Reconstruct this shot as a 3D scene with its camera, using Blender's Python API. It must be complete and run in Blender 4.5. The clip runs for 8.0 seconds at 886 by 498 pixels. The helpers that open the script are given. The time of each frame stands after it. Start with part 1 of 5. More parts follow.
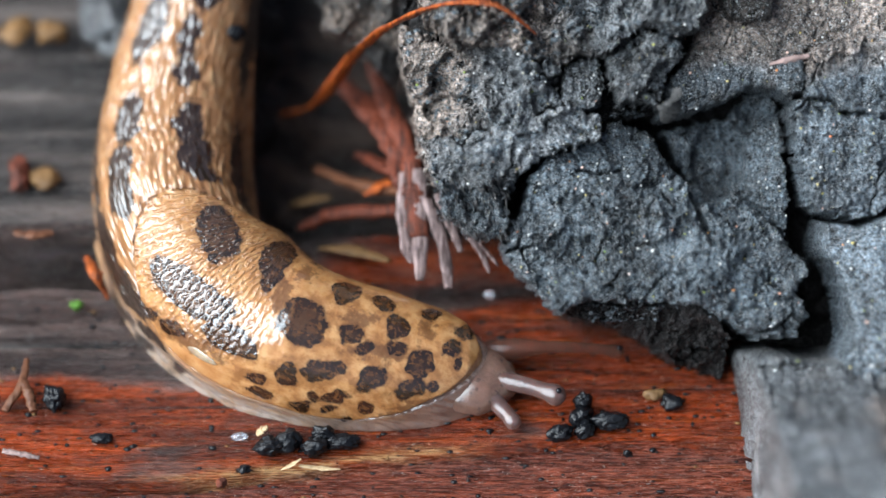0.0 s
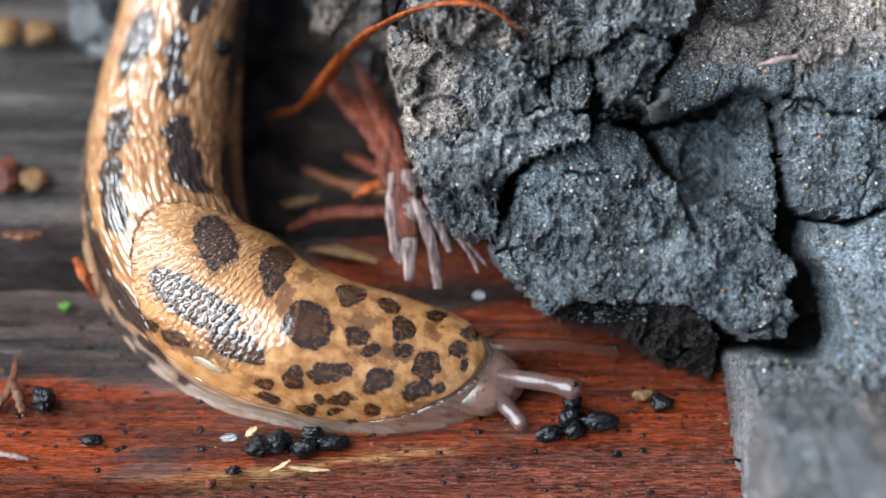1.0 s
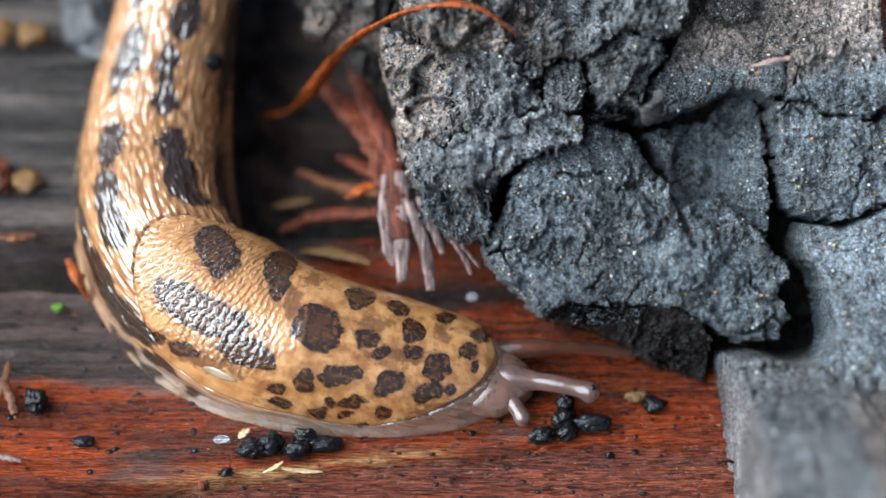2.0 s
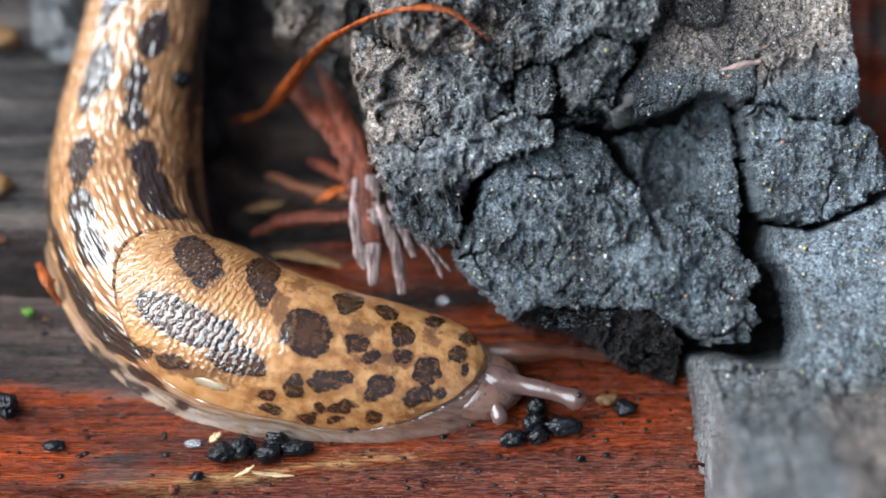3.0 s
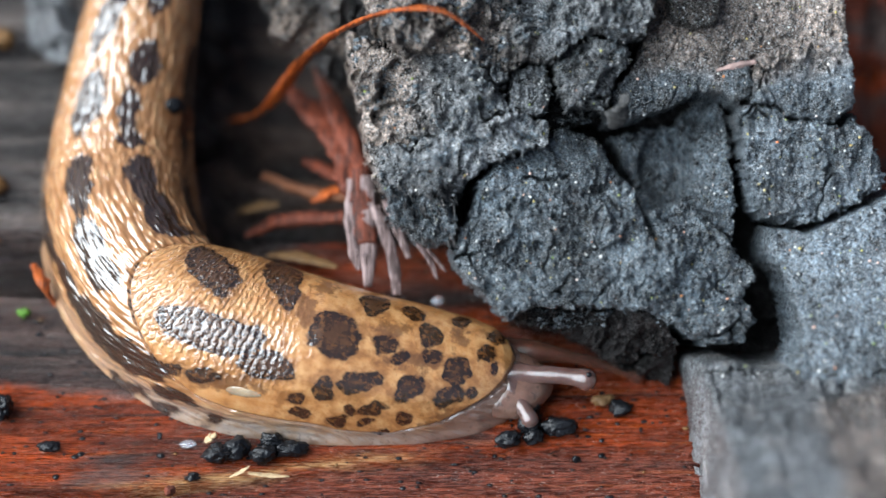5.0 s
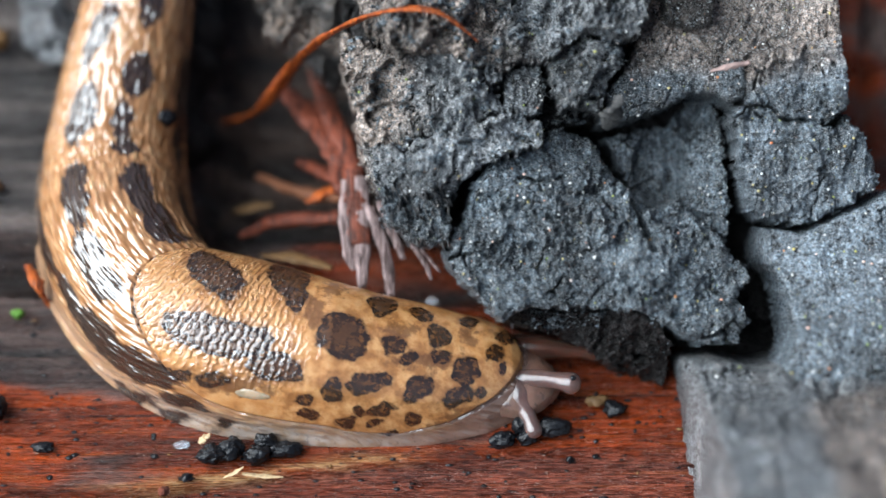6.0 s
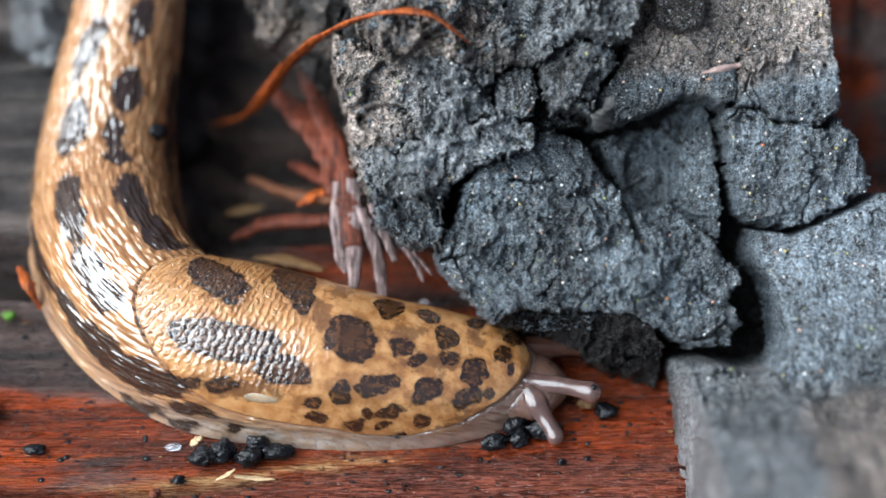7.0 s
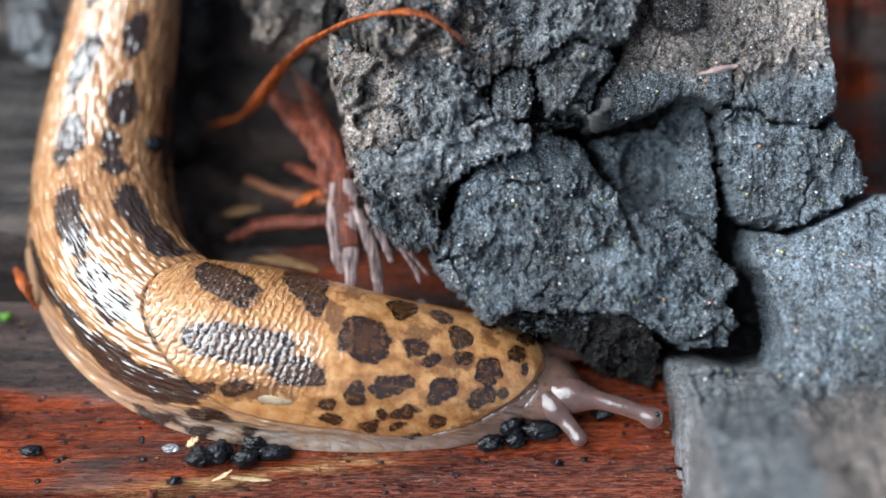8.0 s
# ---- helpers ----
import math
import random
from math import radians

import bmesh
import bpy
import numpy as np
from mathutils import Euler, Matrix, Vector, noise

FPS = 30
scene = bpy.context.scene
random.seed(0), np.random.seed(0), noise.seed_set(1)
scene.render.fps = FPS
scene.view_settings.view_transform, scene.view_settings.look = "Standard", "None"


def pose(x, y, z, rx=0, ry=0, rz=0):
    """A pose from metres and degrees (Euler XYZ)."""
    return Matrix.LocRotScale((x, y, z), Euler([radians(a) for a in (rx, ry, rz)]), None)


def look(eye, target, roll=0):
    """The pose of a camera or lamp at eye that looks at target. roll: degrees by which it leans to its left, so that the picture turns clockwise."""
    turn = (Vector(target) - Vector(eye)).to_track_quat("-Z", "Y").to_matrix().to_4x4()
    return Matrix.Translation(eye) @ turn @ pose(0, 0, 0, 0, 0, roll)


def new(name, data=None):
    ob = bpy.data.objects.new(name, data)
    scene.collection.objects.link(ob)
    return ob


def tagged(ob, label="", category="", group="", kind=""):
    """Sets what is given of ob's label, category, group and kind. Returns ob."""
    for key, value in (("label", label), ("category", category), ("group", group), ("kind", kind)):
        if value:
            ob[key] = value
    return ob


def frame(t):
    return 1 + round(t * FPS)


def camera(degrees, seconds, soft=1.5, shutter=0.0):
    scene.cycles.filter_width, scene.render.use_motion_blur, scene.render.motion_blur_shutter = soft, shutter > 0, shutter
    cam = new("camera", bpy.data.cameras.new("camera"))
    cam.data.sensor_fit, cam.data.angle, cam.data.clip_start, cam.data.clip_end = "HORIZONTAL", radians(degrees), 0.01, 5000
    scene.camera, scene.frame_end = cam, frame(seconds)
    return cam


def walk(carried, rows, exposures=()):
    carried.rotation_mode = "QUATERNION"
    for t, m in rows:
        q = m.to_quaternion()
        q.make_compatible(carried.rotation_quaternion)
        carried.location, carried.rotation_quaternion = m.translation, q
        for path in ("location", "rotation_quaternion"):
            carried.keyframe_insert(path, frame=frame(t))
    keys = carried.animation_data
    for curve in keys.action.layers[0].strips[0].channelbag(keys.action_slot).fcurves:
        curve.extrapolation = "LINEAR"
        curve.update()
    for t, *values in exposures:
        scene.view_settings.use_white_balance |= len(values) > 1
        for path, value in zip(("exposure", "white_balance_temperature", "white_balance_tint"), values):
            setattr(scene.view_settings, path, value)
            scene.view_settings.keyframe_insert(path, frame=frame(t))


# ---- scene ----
MM = 0.001

# the camera: a macro lens held about 28 cm off, panning slightly to its right
cam = camera(20.0, 8.0, soft=1.5)
cam.data.dof.use_dof = True
cam.data.dof.focus_distance = 0.2775
cam.data.dof.aperture_fstop = 8.0
EYE = (0.00000, -0.16158, 0.23365)
walk(cam, [
    (0.0, pose(*EYE, 38.000, -0.000, 0.000)),
    (0.5, pose(*EYE, 38.001, -0.120, -0.108)),
    (1.0, pose(*EYE, 38.017, -0.148, -0.208)),
    (1.5, pose(*EYE, 38.041, -0.180, -0.213)),
    (1.7, pose(*EYE, 38.041, -0.185, -0.217)),
    (2.8, pose(*EYE, 38.131, -0.734, -0.732)),
    (3.0, pose(*EYE, 38.139, -0.764, -0.762)),
    (3.5, pose(*EYE, 38.151, -0.783, -0.834)),
    (4.0, pose(*EYE, 38.151, -0.798, -0.846)),
    (4.5, pose(*EYE, 38.149, -0.807, -0.840)),
    (4.7, pose(*EYE, 38.149, -0.807, -0.840)),
    (5.8, pose(*EYE, 38.170, -0.942, -0.929)),
    (6.0, pose(*EYE, 38.170, -0.942, -0.931)),
    (6.5, pose(*EYE, 38.194, -1.053, -1.038)),
    (7.0, pose(*EYE, 38.221, -1.079, -1.062)),
    (7.5, pose(*EYE, 38.230, -1.075, -1.087)),
    (8.0, pose(*EYE, 38.242, -1.142, -1.102)),
])

# ---- light: overcast sky, open and bright over the slug's outer side ----
world = bpy.data.worlds.new("sky")
scene.world = world
world.use_nodes = True
sky = world.node_tree.nodes.new("ShaderNodeTexSky")
sky.sky_type = 'NISHITA'
sky.sun_disc = False
sky.sun_elevation = radians(45)
sky.sun_rotation = radians(-95)
sky.air_density, sky.dust_density, sky.ozone_density = 0.8, 6.0, 1.0
world.node_tree.links.new(sky.outputs[0], world.node_tree.nodes["Background"].inputs[0])
world.node_tree.nodes["Background"].inputs[1].default_value = 0.055
sun_data = bpy.data.lights.new("sun", 'SUN')
sun_data.energy, sun_data.angle, sun_data.color = 4.0, radians(72), (0.75, 0.895, 1.0)
sun = new("sun", sun_data)
sun.matrix_world = look((-0.70, -0.20, 0.68), (0, 0, 0))
scene.view_settings.exposure = 1.27


# ---- noise and mesh helpers ----
def hash3(i, j, k, seed):
    n = (i * 374761393 + j * 668265263 + k * 2147483647 + seed * 974634777) & 0xFFFFFFFF
    n = ((n ^ (n >> 13)) * 1274126177) & 0xFFFFFFFF
    n = ((n ^ (n >> 16)) * 2246822519) & 0xFFFFFFFF
    return ((n ^ (n >> 15)) & 0xFFFFFF) / 0xFFFFFF


def vnoise(x, y, z=0.0, seed=0):
    """Smooth value noise between -1 and 1 on arrays."""
    x, y, z = np.broadcast_arrays(np.asarray(x, float), np.asarray(y, float), np.asarray(z, float))
    i, j, k = (np.floor(c).astype(np.int64) for c in (x, y, z))
    fx, fy, fz = x - i, y - j, z - k
    fx, fy, fz = (f * f * (3 - 2 * f) for f in (fx, fy, fz))
    total = 0
    for a in (0, 1):
        for b in (0, 1):
            for c in (0, 1):
                weight = (fx if a else 1 - fx) * (fy if b else 1 - fy) * (fz if c else 1 - fz)
                total = total + weight * hash3(i + a, j + b, k + c, seed)
    return total * 2 - 1


def fbm(x, y, z=0.0, octaves=4, seed=0, gain=0.5):
    total, size, norm = 0, 1.0, 0
    for o in range(octaves):
        total = total + size * vnoise(x * 2 ** o + 7.3 * o, y * 2 ** o - 3.1 * o, z * 2 ** o, seed + o)
        norm += size
        size *= gain
    return total / norm


def cells(x, y, seed=0):
    """Distance to the nearest and the second point of a jittered grid, and a random number of the cell."""
    i, j = np.floor(x).astype(np.int64), np.floor(y).astype(np.int64)
    near, second, tone = np.full(x.shape, 9.0), np.full(x.shape, 9.0), np.zeros(x.shape)
    for a in (-1, 0, 1):
        for b in (-1, 0, 1):
            cx = i + a + hash3(i + a, j + b, 0 * i, seed)
            cy = j + b + hash3(i + a, j + b, 0 * i + 1, seed)
            d = np.hypot(x - cx, y - cy)
            closer = d < near
            second = np.where(closer, near, np.minimum(second, d))
            tone = np.where(closer, hash3(i + a, j + b, 0 * i + 2, seed), tone)
            near = np.where(closer, d, near)
    return near, second, tone


def smooth(a, b, x):
    f = np.clip((x - a) / (b - a), 0, 1)
    return f * f * (3 - 2 * f)


def quads(rows, cols, closed=False):
    index = np.arange(rows * cols).reshape(rows, cols)
    right = np.roll(index, -1, 1) if closed else index[:, 1:]
    left = index if closed else index[:, :-1]
    return np.stack([left[:-1], right[:-1], right[1:], left[1:]], -1).reshape(-1, 4)


def mesh_from(name, verts, faces, material, fields=None, uv=None, smooth_shade=True):
    """A mesh of quads or triangles from arrays; keeps the used points only. Metres."""
    faces = np.asarray(faces)
    used, back = np.unique(faces, return_inverse=True)
    faces = back.reshape(faces.shape)
    verts = np.asarray(verts, float)[used]
    size = faces.shape[1]
    me = bpy.data.meshes.new(name)
    me.vertices.add(len(verts))
    me.vertices.foreach_set("co", verts.ravel())
    me.loops.add(faces.size)
    me.loops.foreach_set("vertex_index", faces.ravel().astype(np.int32))
    me.polygons.add(len(faces))
    me.polygons.foreach_set("loop_start", np.arange(0, faces.size, size, dtype=np.int32))
    me.polygons.foreach_set("loop_total", np.full(len(faces), size, dtype=np.int32))
    me.polygons.foreach_set("use_smooth", np.full(len(faces), smooth_shade))
    for key, values in (fields or {}).items():
        me.attributes.new(key, 'FLOAT', 'POINT').data.foreach_set("value", np.asarray(values, float).ravel()[used].astype(np.float32))
    if uv is not None:
        layer = me.uv_layers.new(name="map")
        layer.data.foreach_set("uv", np.asarray(uv, float)[used][faces.ravel()].ravel().astype(np.float32))
    me.update()
    me.validate()
    me.materials.append(material)
    return me, used


def part(name, bm, material, parent=None, label=""):
    """Links a bmesh or a mesh as one object, under a thing or a part."""
    if isinstance(bm, bmesh.types.BMesh):
        me = bpy.data.meshes.new(name)
        bm.to_mesh(me)
        bm.free()
        me.materials.append(material)
        me.polygons.foreach_set("use_smooth", np.ones(len(me.polygons), bool))
    else:
        me = bm
    ob = new(name, me)
    ob.parent = parent
    return tagged(ob, label)


def tube_arrays(line, radii, around=12, seed=0, rough=0.0, flat=1.0):
    """A closed tube along points (mm) with a radius at each; flat squeezes it across."""
    line, radii = np.asarray(line, float), np.asarray(radii, float)
    tang = np.gradient(line, axis=0)
    tang /= np.linalg.norm(tang, axis=1)[:, None]
    side = np.cross(tang, (0.13, 0.31, 0.94))
    side /= np.linalg.norm(side, axis=1)[:, None]
    over = np.cross(side, tang)
    ang = np.linspace(0, 2 * np.pi, around, endpoint=False)
    r = radii[:, None] * (1 + rough * vnoise(np.arange(len(line))[:, None] * 0.3, np.cos(ang)[None] * 1.5, np.sin(ang)[None] * 1.5, seed))
    pts = line[:, None] + (r * np.cos(ang))[..., None] * side[:, None] + (flat * r * np.sin(ang))[..., None] * over[:, None]
    verts = np.concatenate([pts.reshape(-1, 3), line[:1], line[-1:]])
    faces = quads(len(line), around, True)
    n = len(line) * around
    ring = np.arange(around)
    nxt = np.roll(ring, -1)
    caps = np.concatenate([np.stack([nxt, ring, np.full(around, n), np.full(around, n)], 1),
                           np.stack([ring, nxt, np.full(around, n + 1), np.full(around, n + 1)], 1) + np.array([n - around, n - around, 0, 0])])
    tris = np.concatenate([faces[:, [0, 1, 2]], faces[:, [0, 2, 3]], caps[:, :3]])
    return verts, tris


def tube(name, line, radii, material, parent=None, around=12, seed=0, rough=0.0, flat=1.0, label=""):
    verts, tris = tube_arrays(line, radii, around, seed, rough, flat)
    me, _ = mesh_from(name, verts * MM, tris, material)
    return part(name, me, material, parent, label)


def spline(points, n):
    """A smooth line through points: Catmull-Rom, n samples."""
    p = np.asarray(points, float)
    p = np.concatenate([[2 * p[0] - p[1]], p, [2 * p[-1] - p[-2]]])
    f = np.linspace(0, len(p) - 3 - 1e-9, n)
    i = f.astype(int)
    k = (f - i)[:, None]
    a, b, c, d = p[i], p[i + 1], p[i + 2], p[i + 3]
    return 0.5 * (2 * b + (c - a) * k + (2 * a - 5 * b + 4 * c - d) * k ** 2 + (3 * b - a - 3 * c + d) * k ** 3)


# ---- materials ----
class Nodes:
    def __init__(self, name):
        self.mat = bpy.data.materials.new(name)
        self.mat.use_nodes = True
        self.tree = self.mat.node_tree
        self.bsdf = self.tree.nodes["Principled BSDF"]

    def put(self, socket, value):
        if hasattr(value, "is_output"):
            self.tree.links.new(value, socket)
        else:
            socket.default_value = value

    def set(self, **values):
        for key, value in values.items():
            self.put(self.bsdf.inputs[key.replace("_", " ")], value)
        return self

    def coords(self, scale=(1, 1, 1), kind="Object", rotation=(0, 0, 0)):
        n = self.tree.nodes.new("ShaderNodeTexCoord")
        m = self.tree.nodes.new("ShaderNodeMapping")
        m.inputs["Scale"].default_value = scale
        m.inputs["Rotation"].default_value = rotation
        self.tree.links.new(n.outputs[kind], m.inputs["Vector"])
        return m.outputs[0]

    def noise(self, vector, scale, detail=4.0, rough=0.55, distort=0.0):
        n = self.tree.nodes.new("ShaderNodeTexNoise")
        self.put(n.inputs["Vector"], vector)
        self.put(n.inputs["Scale"], scale)
        self.put(n.inputs["Detail"], detail)
        self.put(n.inputs["Roughness"], rough)
        self.put(n.inputs["Distortion"], distort)
        return n.outputs["Fac"]

    def voronoi(self, vector, scale, feature='F1', out="Distance", randomness=1.0):
        n = self.tree.nodes.new("ShaderNodeTexVoronoi")
        n.feature = feature
        self.put(n.inputs["Vector"], vector)
        self.put(n.inputs["Scale"], scale)
        self.put(n.inputs["Randomness"], randomness)
        return n.outputs[out]

    def wave(self, vector, scale, distort, detail=2.0, dscale=1.0, direction='X'):
        n = self.tree.nodes.new("ShaderNodeTexWave")
        n.bands_direction = direction
        self.put(n.inputs["Vector"], vector)
        self.put(n.inputs["Scale"], scale)
        self.put(n.inputs["Distortion"], distort)
        self.put(n.inputs["Detail"], detail)
        self.put(n.inputs["Detail Scale"], dscale)
        return n.outputs["Fac"]

    def ramp(self, fac, *stops):
        n = self.tree.nodes.new("ShaderNodeValToRGB")
        self.put(n.inputs["Fac"], fac)
        e = n.color_ramp.elements
        while len(e) < len(stops):
            e.new(0.5)
        for el, (pos, col) in zip(e, stops):
            el.position = pos
            el.color = (*col, 1) if isinstance(col, tuple) else (col, col, col, 1)
        return n.outputs["Color"]

    def remap(self, fac, a, b, c=0.0, d=1.0, kind='SMOOTHSTEP'):
        n = self.tree.nodes.new("ShaderNodeMapRange")
        n.interpolation_type = kind
        for key, value in zip(("Value", "From Min", "From Max", "To Min", "To Max"), (fac, a, b, c, d)):
            self.put(n.inputs[key], value)
        return n.outputs["Result"]

    def math(self, op, a, b=0.0):
        n = self.tree.nodes.new("ShaderNodeMath")
        n.operation = op
        self.put(n.inputs[0], a)
        self.put(n.inputs[1], b)
        return n.outputs[0]

    def mix(self, fac, a, b, mode='MIX'):
        n = self.tree.nodes.new("ShaderNodeMix")
        n.data_type = 'RGBA'
        n.blend_type = mode
        self.put(n.inputs["Factor"], fac)
        for socket, value in ((n.inputs[6], a), (n.inputs[7], b)):
            self.put(socket, (*value, 1) if isinstance(value, tuple) else value)
        return n.outputs[2]

    def field(self, name):
        n = self.tree.nodes.new("ShaderNodeAttribute")
        n.attribute_name = name
        return n.outputs["Fac"]

    def island(self):
        return self.tree.nodes.new("ShaderNodeNewGeometry").outputs["Random Per Island"]

    def bump(self, height, distance, strength=1.0, onto=None):
        n = self.tree.nodes.new("ShaderNodeBump")
        self.put(n.inputs["Height"], height)
        n.inputs["Distance"].default_value = distance
        n.inputs["Strength"].default_value = strength
        if onto is not None:
            self.put(n.inputs["Normal"], onto)
        return n.outputs["Normal"]


def wet_wood(name, red, dark, charred):
    """Wet split wood with its grain along x; charred: how much of it is stained black, 0 to 1."""
    m = Nodes(name)
    g = m.noise(m.coords((26, 380, 380)), 1.0, 7, 0.62, 0.5)
    f = m.noise(m.coords((520, 4600, 4600)), 1.0, 4, 0.65)
    s = m.noise(m.coords((24, 90, 90)), 1.0, 6, 0.62, 0.8)
    tone = m.noise(m.coords((50, 140, 140)), 1.0, 4, 0.6)
    pores = m.noise(m.coords((900, 2600, 2600)), 1.0, 4, 0.7)
    lines = m.noise(m.coords((90, 2900, 2900)), 1.0, 3, 0.6, 0.3)
    dust_glint = m.noise(m.coords((2600, 3600, 3600)), 1.0, 2, 0.6)
    col = m.ramp(g, (0.30, dark), (0.45, tuple(0.5 * a + 0.5 * b for a, b in zip(red, dark))), (0.56, red), (0.74, tuple(min(1, 1.7 * c) for c in red)))
    col = m.mix(m.remap(tone, 0.45, 0.7, 0.0, 0.4), col, tuple(min(1, k * c) for k, c in zip((1.6, 1.55, 1.5), red)))
    col = m.mix(m.remap(pores, 0.55, 0.66, 0.0, 0.55), col, dark)
    col = m.mix(1.0, col, m.ramp(f, (0.34, 0.4), (0.46, 0.85), (0.54, 1.1), (0.66, 1.7)), 'MULTIPLY')
    col = m.mix(m.remap(lines, 0.40, 0.34, 0.0, 0.7), col, dark)
    # Pale flecks: dust, and wet glints painted into the colour.
    col = m.mix(m.remap(dust_glint, 0.66, 0.70, 0, 0.7), col, (0.42, 0.30, 0.24))
    cracks = m.noise(m.coords((16, 1500, 1500)), 1.0, 4, 0.6, 0.5)
    fibres = m.noise(m.coords((60, 2600, 2600), rotation=(0.4, 0, 0)), 1.0, 3, 0.55, 0.4)
    col = m.mix(m.remap(fibres, 0.60, 0.68, 0, 0.55), col, tuple(min(1, k * c + a) for k, c, a in zip((1.7, 2.6, 4.0), red, (0.04, 0.02, 0.01))))
    col = m.mix(m.remap(cracks, 0.39, 0.34, 0, 0.95), col, dark)
    black = m.remap(m.math('ADD', s, m.math('MULTIPLY', m.field("char_shade"), 0.6)), 0.64 - 0.22 * charred, 0.80 - 0.22 * charred)
    col = m.mix(m.math('MULTIPLY', black, 0.9), col, m.ramp(g, (0.38, (0.012, 0.011, 0.011)), (0.52, (0.052, 0.045, 0.042)), (0.68, (0.155, 0.128, 0.115))))
    col = m.mix(m.math('MULTIPLY', m.field("tan"), 0.9), col, m.mix(m.remap(f, 0.4, 0.6), (0.18, 0.07, 0.025), (0.50, 0.30, 0.13)))
    worn = m.mix(m.remap(f, 0.42, 0.6), (0.025, 0.009, 0.008), (0.20, 0.062, 0.042))
    # Light glints of the worn edge, painted as paler flecks.
    worn = m.mix(m.remap(dust_glint, 0.64, 0.69, 0, 0.8), worn, (0.40, 0.33, 0.30))
    worn = m.mix(m.remap(tone, 0.5, 0.62, 0, 0.4), worn, (0.07, 0.03, 0.022))
    col = m.mix(m.math('MULTIPLY', m.field("worn"), 0.6), col, worn)
    # Shade of the hollow behind the log, mixed into the wood colour.
    col = m.mix(m.remap(m.field("hollow_shade"), 0.0, 1.0, 0.0, 0.8), col, m.ramp(g, (0.4, (0.009, 0.007, 0.006)), (0.62, (0.075, 0.045, 0.032))))
    m.set(Base_Color=col, Roughness=m.remap(f, 0.4, 0.6, 0.12, 0.4), Specular_IOR_Level=0.3)
    b1 = m.bump(g, 0.0011, 0.9)
    b2 = m.bump(pores, 0.0005, 0.9, b1)
    m.set(Normal=m.bump(f, 0.00034, 1.0, m.bump(cracks, 0.0008, 0.8, m.bump(lines, 0.0005, 0.8, b2))))
    return m.mat


def char_material(name, tint=(0.128, 0.158, 0.182), ash=0.0, gloss=0.8):
    """Charred wood: dusty blue-black, pitted and gritty, with brown unburnt patches and pale ash."""
    m = Nodes(name)
    o = m.coords((1, 1, 1))
    big = m.noise(o, 90, 5, 0.6)
    grit = m.noise(o, 5000, 2, 0.6)
    fine = m.noise(o, 2300, 4, 0.7)
    mid = m.noise(o, 480, 5, 0.7)
    pits = m.noise(o, 1100, 3, 0.6)
    sweep = m.noise(o, 70, 5, 0.62)
    warm = m.remap(m.math('ADD', big, m.math('MULTIPLY', m.field("brown"), 0.5)), 0.62, 0.84, 0.0, 0.7)
    col = m.mix(warm, tint, (0.37, 0.27, 0.21) if tint[0] > 0.03 else tint)
    col = m.mix(m.remap(m.noise(o, 230, 5, 0.7), 0.5, 0.7, 0, ash), col, (0.46, 0.39, 0.35))
    # These ramps paint shading of hollows, pits and crevices into the colour.
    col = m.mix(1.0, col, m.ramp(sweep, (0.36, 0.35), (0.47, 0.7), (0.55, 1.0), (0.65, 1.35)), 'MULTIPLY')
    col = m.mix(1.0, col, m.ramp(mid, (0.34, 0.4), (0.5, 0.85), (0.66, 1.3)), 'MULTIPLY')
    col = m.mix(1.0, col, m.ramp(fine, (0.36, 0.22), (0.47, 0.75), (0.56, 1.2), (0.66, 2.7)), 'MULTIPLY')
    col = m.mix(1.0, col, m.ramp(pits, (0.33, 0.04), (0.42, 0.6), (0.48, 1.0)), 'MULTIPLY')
    # Pale grains: grit, lightened to stand in for sparkling highlights.
    col = m.mix(m.remap(grit, 0.60, 0.66, 0, 0.75), col, (0.42, 0.44, 0.46) if tint[0] > 0.03 else tint)
    m.set(Base_Color=col, Roughness=m.remap(grit, 0.35, 0.65, 0.13, 0.45), Specular_IOR_Level=gloss)
    b1 = m.bump(mid, 0.0009, 0.8)
    b2 = m.bump(pits, 0.0007, 0.9, b1)
    b3 = m.bump(fine, 0.00055, 1.0, b2)
    m.set(Normal=m.bump(grit, 0.00012, 0.8, b3))
    return m.mat


def plain(name, colour, rough=0.5, vary=0.3, scale=900, bump=0.00012, spec=0.3):
    m = Nodes(name)
    o = m.coords()
    n = m.noise(o, scale, 4, 0.6)
    lo, hi = tuple(c * (1 - vary) for c in colour), tuple(min(1, c * (1 + vary)) for c in colour)
    m.set(Base_Color=m.ramp(n, (0.3, lo), (0.7, hi)), Roughness=rough, Specular_IOR_Level=spec)
    m.set(Normal=m.bump(n, bump, 0.8))
    return m.mat


def wet_skin(m, col, bump_list, film):
    nrm = None
    for height, distance, strength in bump_list:
        nrm = m.bump(height, distance, strength, nrm)
    m.set(Base_Color=col, Roughness=0.35, Specular_IOR_Level=0.15, Coat_Weight=1.0, Coat_Roughness=0.05, Coat_IOR=film,
          Subsurface_Weight=0.05, Subsurface_Radius=(1.0, 0.45, 0.2), Subsurface_Scale=0.0010, Normal=nrm, Coat_Normal=nrm)
    return m.mat


